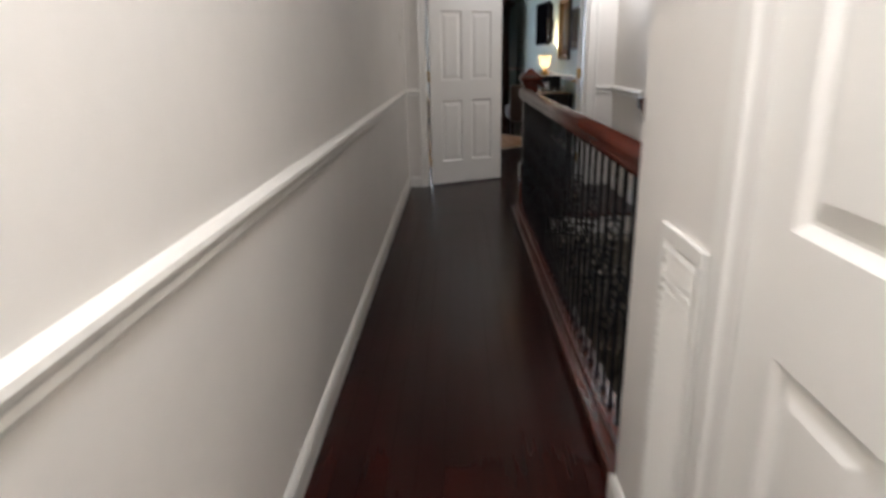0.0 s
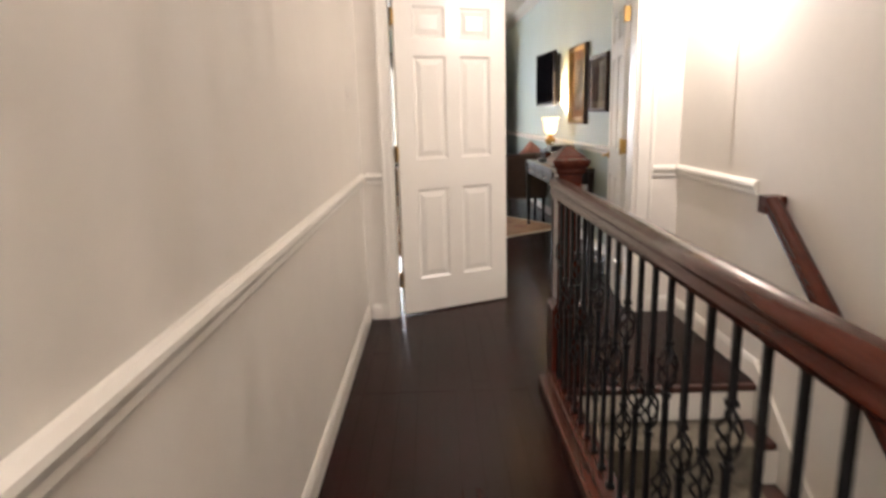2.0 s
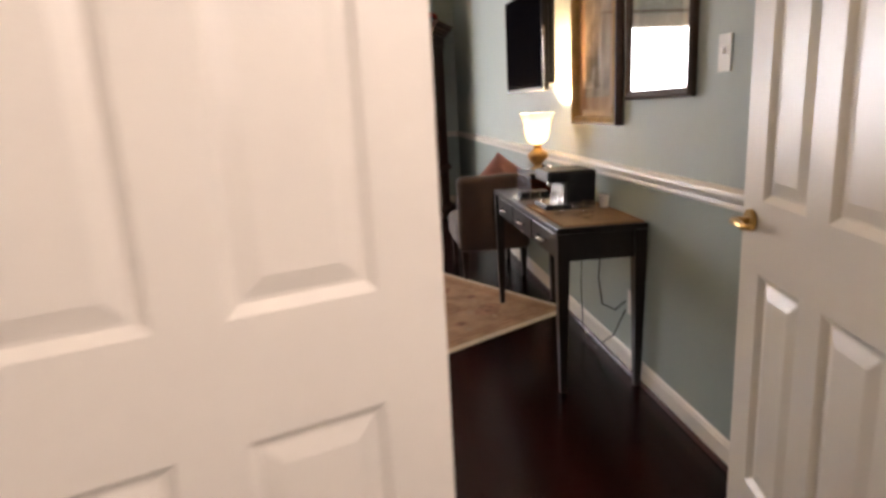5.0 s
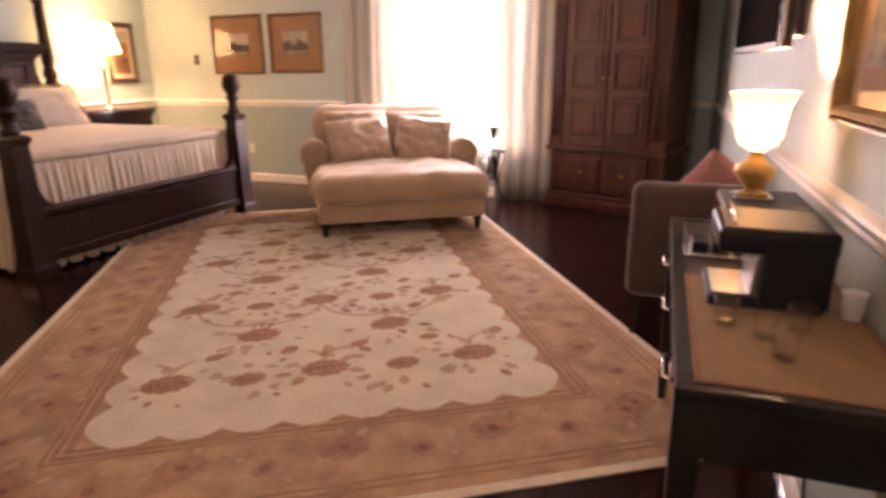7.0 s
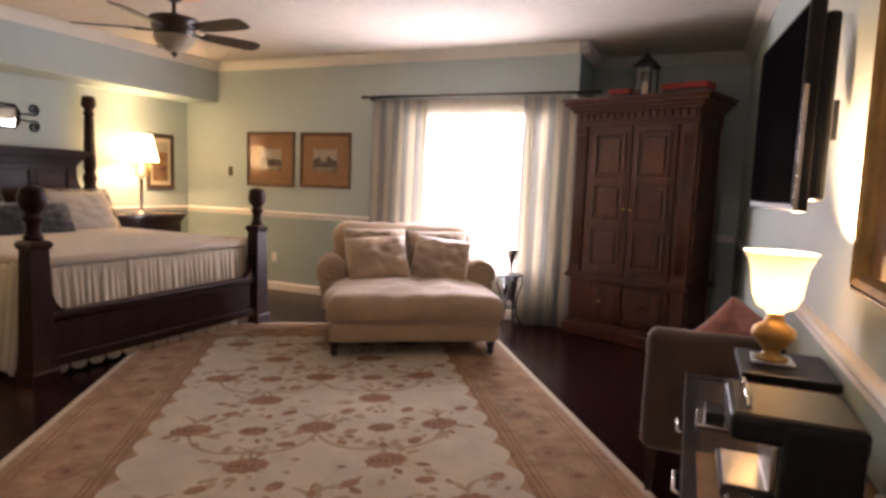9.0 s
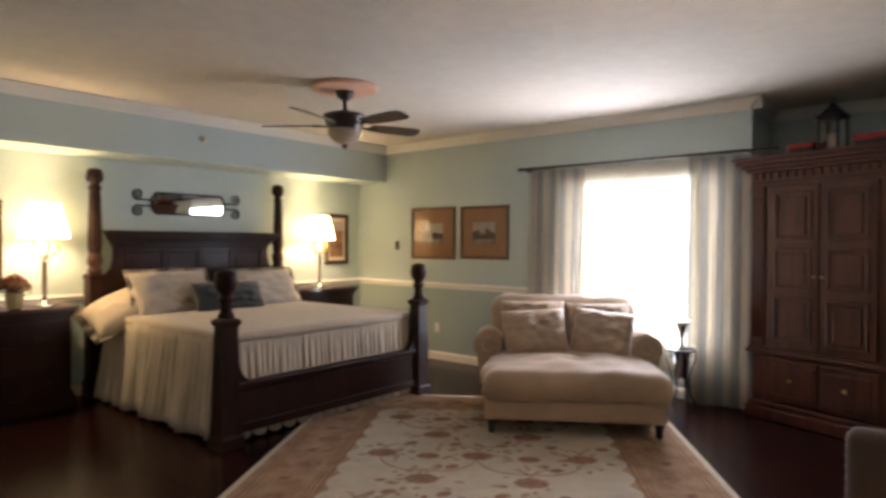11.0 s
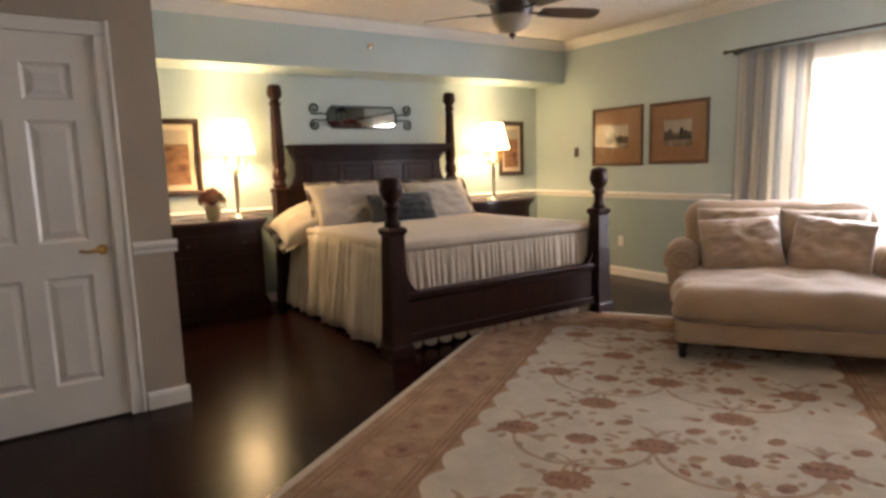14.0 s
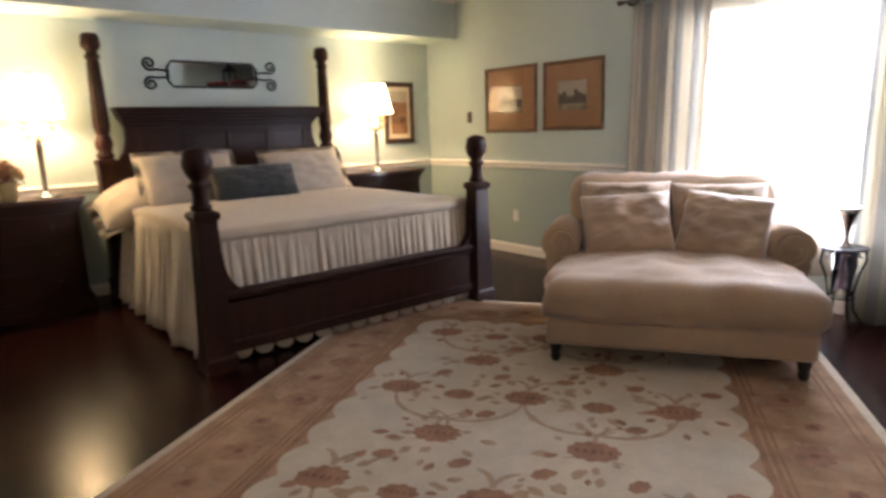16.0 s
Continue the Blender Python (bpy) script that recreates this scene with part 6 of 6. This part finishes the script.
# ---- television ----
tvd = Vector((1.08 - 1.15, 9.88 - 9.20, 0))
tva = math.degrees(math.atan2(tvd.y, tvd.x))
e = thing("television", pose(1.133, 9.54, 1.325, 0, 0, tva + 180), "flat black television on a swivel wall bracket", "television")
part("bezel", boxes((-0.342, 0.342, -0.018, 0.022, 0, 0.56), bevel=0.006), M_BLACK, e)
part("screen", boxes((-0.328, 0.328, -0.0205, -0.0185, 0.02, 0.545)), M_SCREEN, e)
part("trim_strip", boxes((0.3425, 0.346, -0.016, -0.004, 0.01, 0.34)), M_STEEL, e, "bright edge strip")
part("back_cover", boxes((-0.33, 0.336, 0.0225, 0.062, 0.03, 0.53), bevel=0.014), M_BLACK, e)
part("bracket", boxes((-0.03, 0.03, 0.0625, 0.15, 0.22, 0.34)), M_IRON, e)

# ---- ceiling fan ----
e = thing("ceiling_fan", pose(-2.78, 10.73, CEIL), "bronze five-blade ceiling fan with a bowl light, at rest", "ceiling fan")
part("medallion", lathe([(0.262, -0.001), (0.268, -0.018), (0.262, -0.034), (0.245, -0.040), (0.225, -0.034), (0.20, -0.040), (0.12, -0.044), (0.02, -0.046)], 40), M_MEDAL, e, "salmon-pink plaster ceiling medallion")
part("canopy", lathe([(0.078, -0.046), (0.076, -0.062), (0.066, -0.088), (0.036, -0.112), (0.02, -0.12)], 20), M_FRAMEDK, e)
part("downrod", lathe([(0.014, -0.115), (0.014, -0.185), (0.024, -0.19), (0.030, -0.21), (0.045, -0.215)], 12), M_FRAMEDK, e)
part("motor", lathe([(0.045, -0.212), (0.13, -0.222), (0.170, -0.236), (0.178, -0.250), (0.170, -0.262), (0.158, -0.268), (0.158, -0.305), (0.148, -0.325), (0.135, -0.345), (0.138, -0.358)], 28), M_FRAMEDK, e, "wide bronze motor drum")
part("light_bowl", lathe([(0.135, -0.358), (0.142, -0.368), (0.134, -0.398), (0.108, -0.432), (0.06, -0.462), (0.018, -0.474)], 28), M_FANGLASS, e, "amber alabaster bowl")
part("finial", lathe([(0.018, -0.473), (0.026, -0.482), (0.022, -0.494), (0.010, -0.504), (0.003, -0.516)], 12), M_FRAMEDK, e)
b0 = i0 = None
for k in range(5):
    m = pose(0, 0, -0.318, 0, 0, 72 * k - 1)
    if b0 is None:
        bm = bmesh.new()
        ol = [(0.22, -0.055), (0.40, -0.068), (0.62, -0.072), (0.675, -0.055), (0.69, 0.0), (0.675, 0.055), (0.62, 0.072), (0.40, 0.068), (0.22, 0.055)]
        up = [bm.verts.new((x, y, 0.004 - y * 0.24)) for x, y in ol]
        dn = [bm.verts.new((x, y, -0.004 - y * 0.24)) for x, y in ol]
        bm.faces.new(up), bm.faces.new(dn[::-1])
        for i in range(len(ol)):
            bm.faces.new((up[i], up[(i + 1) % len(ol)], dn[(i + 1) % len(ol)], dn[i]))
        b0 = part("blade", bm, M_FRAMEDK, e, "dark walnut blade", m)
        i0 = part("blade_iron", boxes((0.13, 0.27, -0.018, 0.018, -0.014, -0.004), bevel=0.003), M_IRON, e, m=m)
    else:
        again(b0, m), again(i0, m)

# ---- iron stand with urn, sprinklers ----
e = thing("plant_stand", pose(-0.80, 12.96, 0), "black iron scroll stand with a glass lantern and urn", "plant stand")
for k in range(4):
    t = math.radians(45 + 90 * k)
    c, s = math.cos(t), math.sin(t)
    pp = [(r * c, r * s, z) for r, z in ((0.15, 0.012), (0.13, 0.03), (0.085, 0.10), (0.075, 0.20), (0.10, 0.33), (0.14, 0.42), (0.13, 0.49), (0.09, 0.50), (0.085, 0.46), (0.105, 0.44))]
    part("scroll_leg", tube(pp, 0.008, 7), M_IRON, e)
part("top_plate", lathe([(0.13, 0.498), (0.135, 0.505), (0.13, 0.512)], 20), M_IRON, e)
part("lower_ring", tube([(0.078 * math.cos(t * 0.3491), 0.078 * math.sin(t * 0.3491), 0.19) for t in range(19)], 0.006, 6), M_IRON, e)
part("glass_cylinder", lathe([(0.06, 0.20), (0.062, 0.47), (0.058, 0.47), (0.056, 0.205)], 18), M_CLEAR, e)
e = thing("urn", pose(-0.80, 12.96, 0.512), "small flared metal urn on the iron stand", "urn")
part("body", lathe([(0.05, 0), (0.05, 0.012), (0.02, 0.03), (0.018, 0.09), (0.030, 0.13), (0.055, 0.20), (0.075, 0.25), (0.070, 0.252), (0.045, 0.19)], 18), M_STEEL, e)
for m, lb in ((pose(-4.785, 10.60, 2.50, 0, 90, 0), "small sprinkler head on the soffit"), (pose(BX, 8.02, 2.62, 0, 90, 0), "small sprinkler head on the closet wall")):
    e = thing("sprinkler_head", m, lb, "sprinkler")
    part("plate", lathe([(0.032, 0), (0.030, 0.006), (0.012, 0.010)], 14), M_STEEL, e)
    part("nozzle", lathe([(0.010, 0.010), (0.008, 0.04), (0.018, 0.042), (0.018, 0.046)], 10), M_BRASS, e)

# ---- floor planks ----
rng = random.Random(21)
plank_meshes = {}
for x0, x1, y0, y1 in PLANKS:
    x = x0
    while x < x1 - 0.004:
        wd = min(0.085, x1 - x)
        y = y0 - rng.uniform(0.05, 1.0)
        while y < y1 - 0.004:
            ya, yb = max(y, y0), min(y + 1.1, y1)
            key = (round(wd, 3), round(yb - ya, 2) if yb - ya < 1.09 else 1.1)
            if key not in plank_meshes:
                g = 0.0005
                bm = bmesh.new()
                lo = [bm.verts.new(p) for p in ((g, g, -0.0045), (key[0] - g, g, -0.0045), (key[0] - g, key[1] - g, -0.0045), (g, key[1] - g, -0.0045))]
                up = [bm.verts.new((v.co.x, v.co.y, 0.0)) for v in lo]
                for q in range(4):
                    bm.faces.new((lo[q], lo[(q + 1) % 4], up[(q + 1) % 4], up[q]))
                bm.faces.new(up)
                bmesh.ops.recalc_face_normals(bm, faces=bm.faces)
                me = bpy.data.meshes.new("plank")
                bm.to_mesh(me)
                bm.free()
                me.materials.append(M_PLANK)
                plank_meshes[key] = me
            if yb - ya > 0.02:
                ob = new("plank", plank_meshes[key])
                ob.parent, ob.matrix_basis = FLOOR, pose(x, ya, 0)
            y += 1.1
        x += 0.085
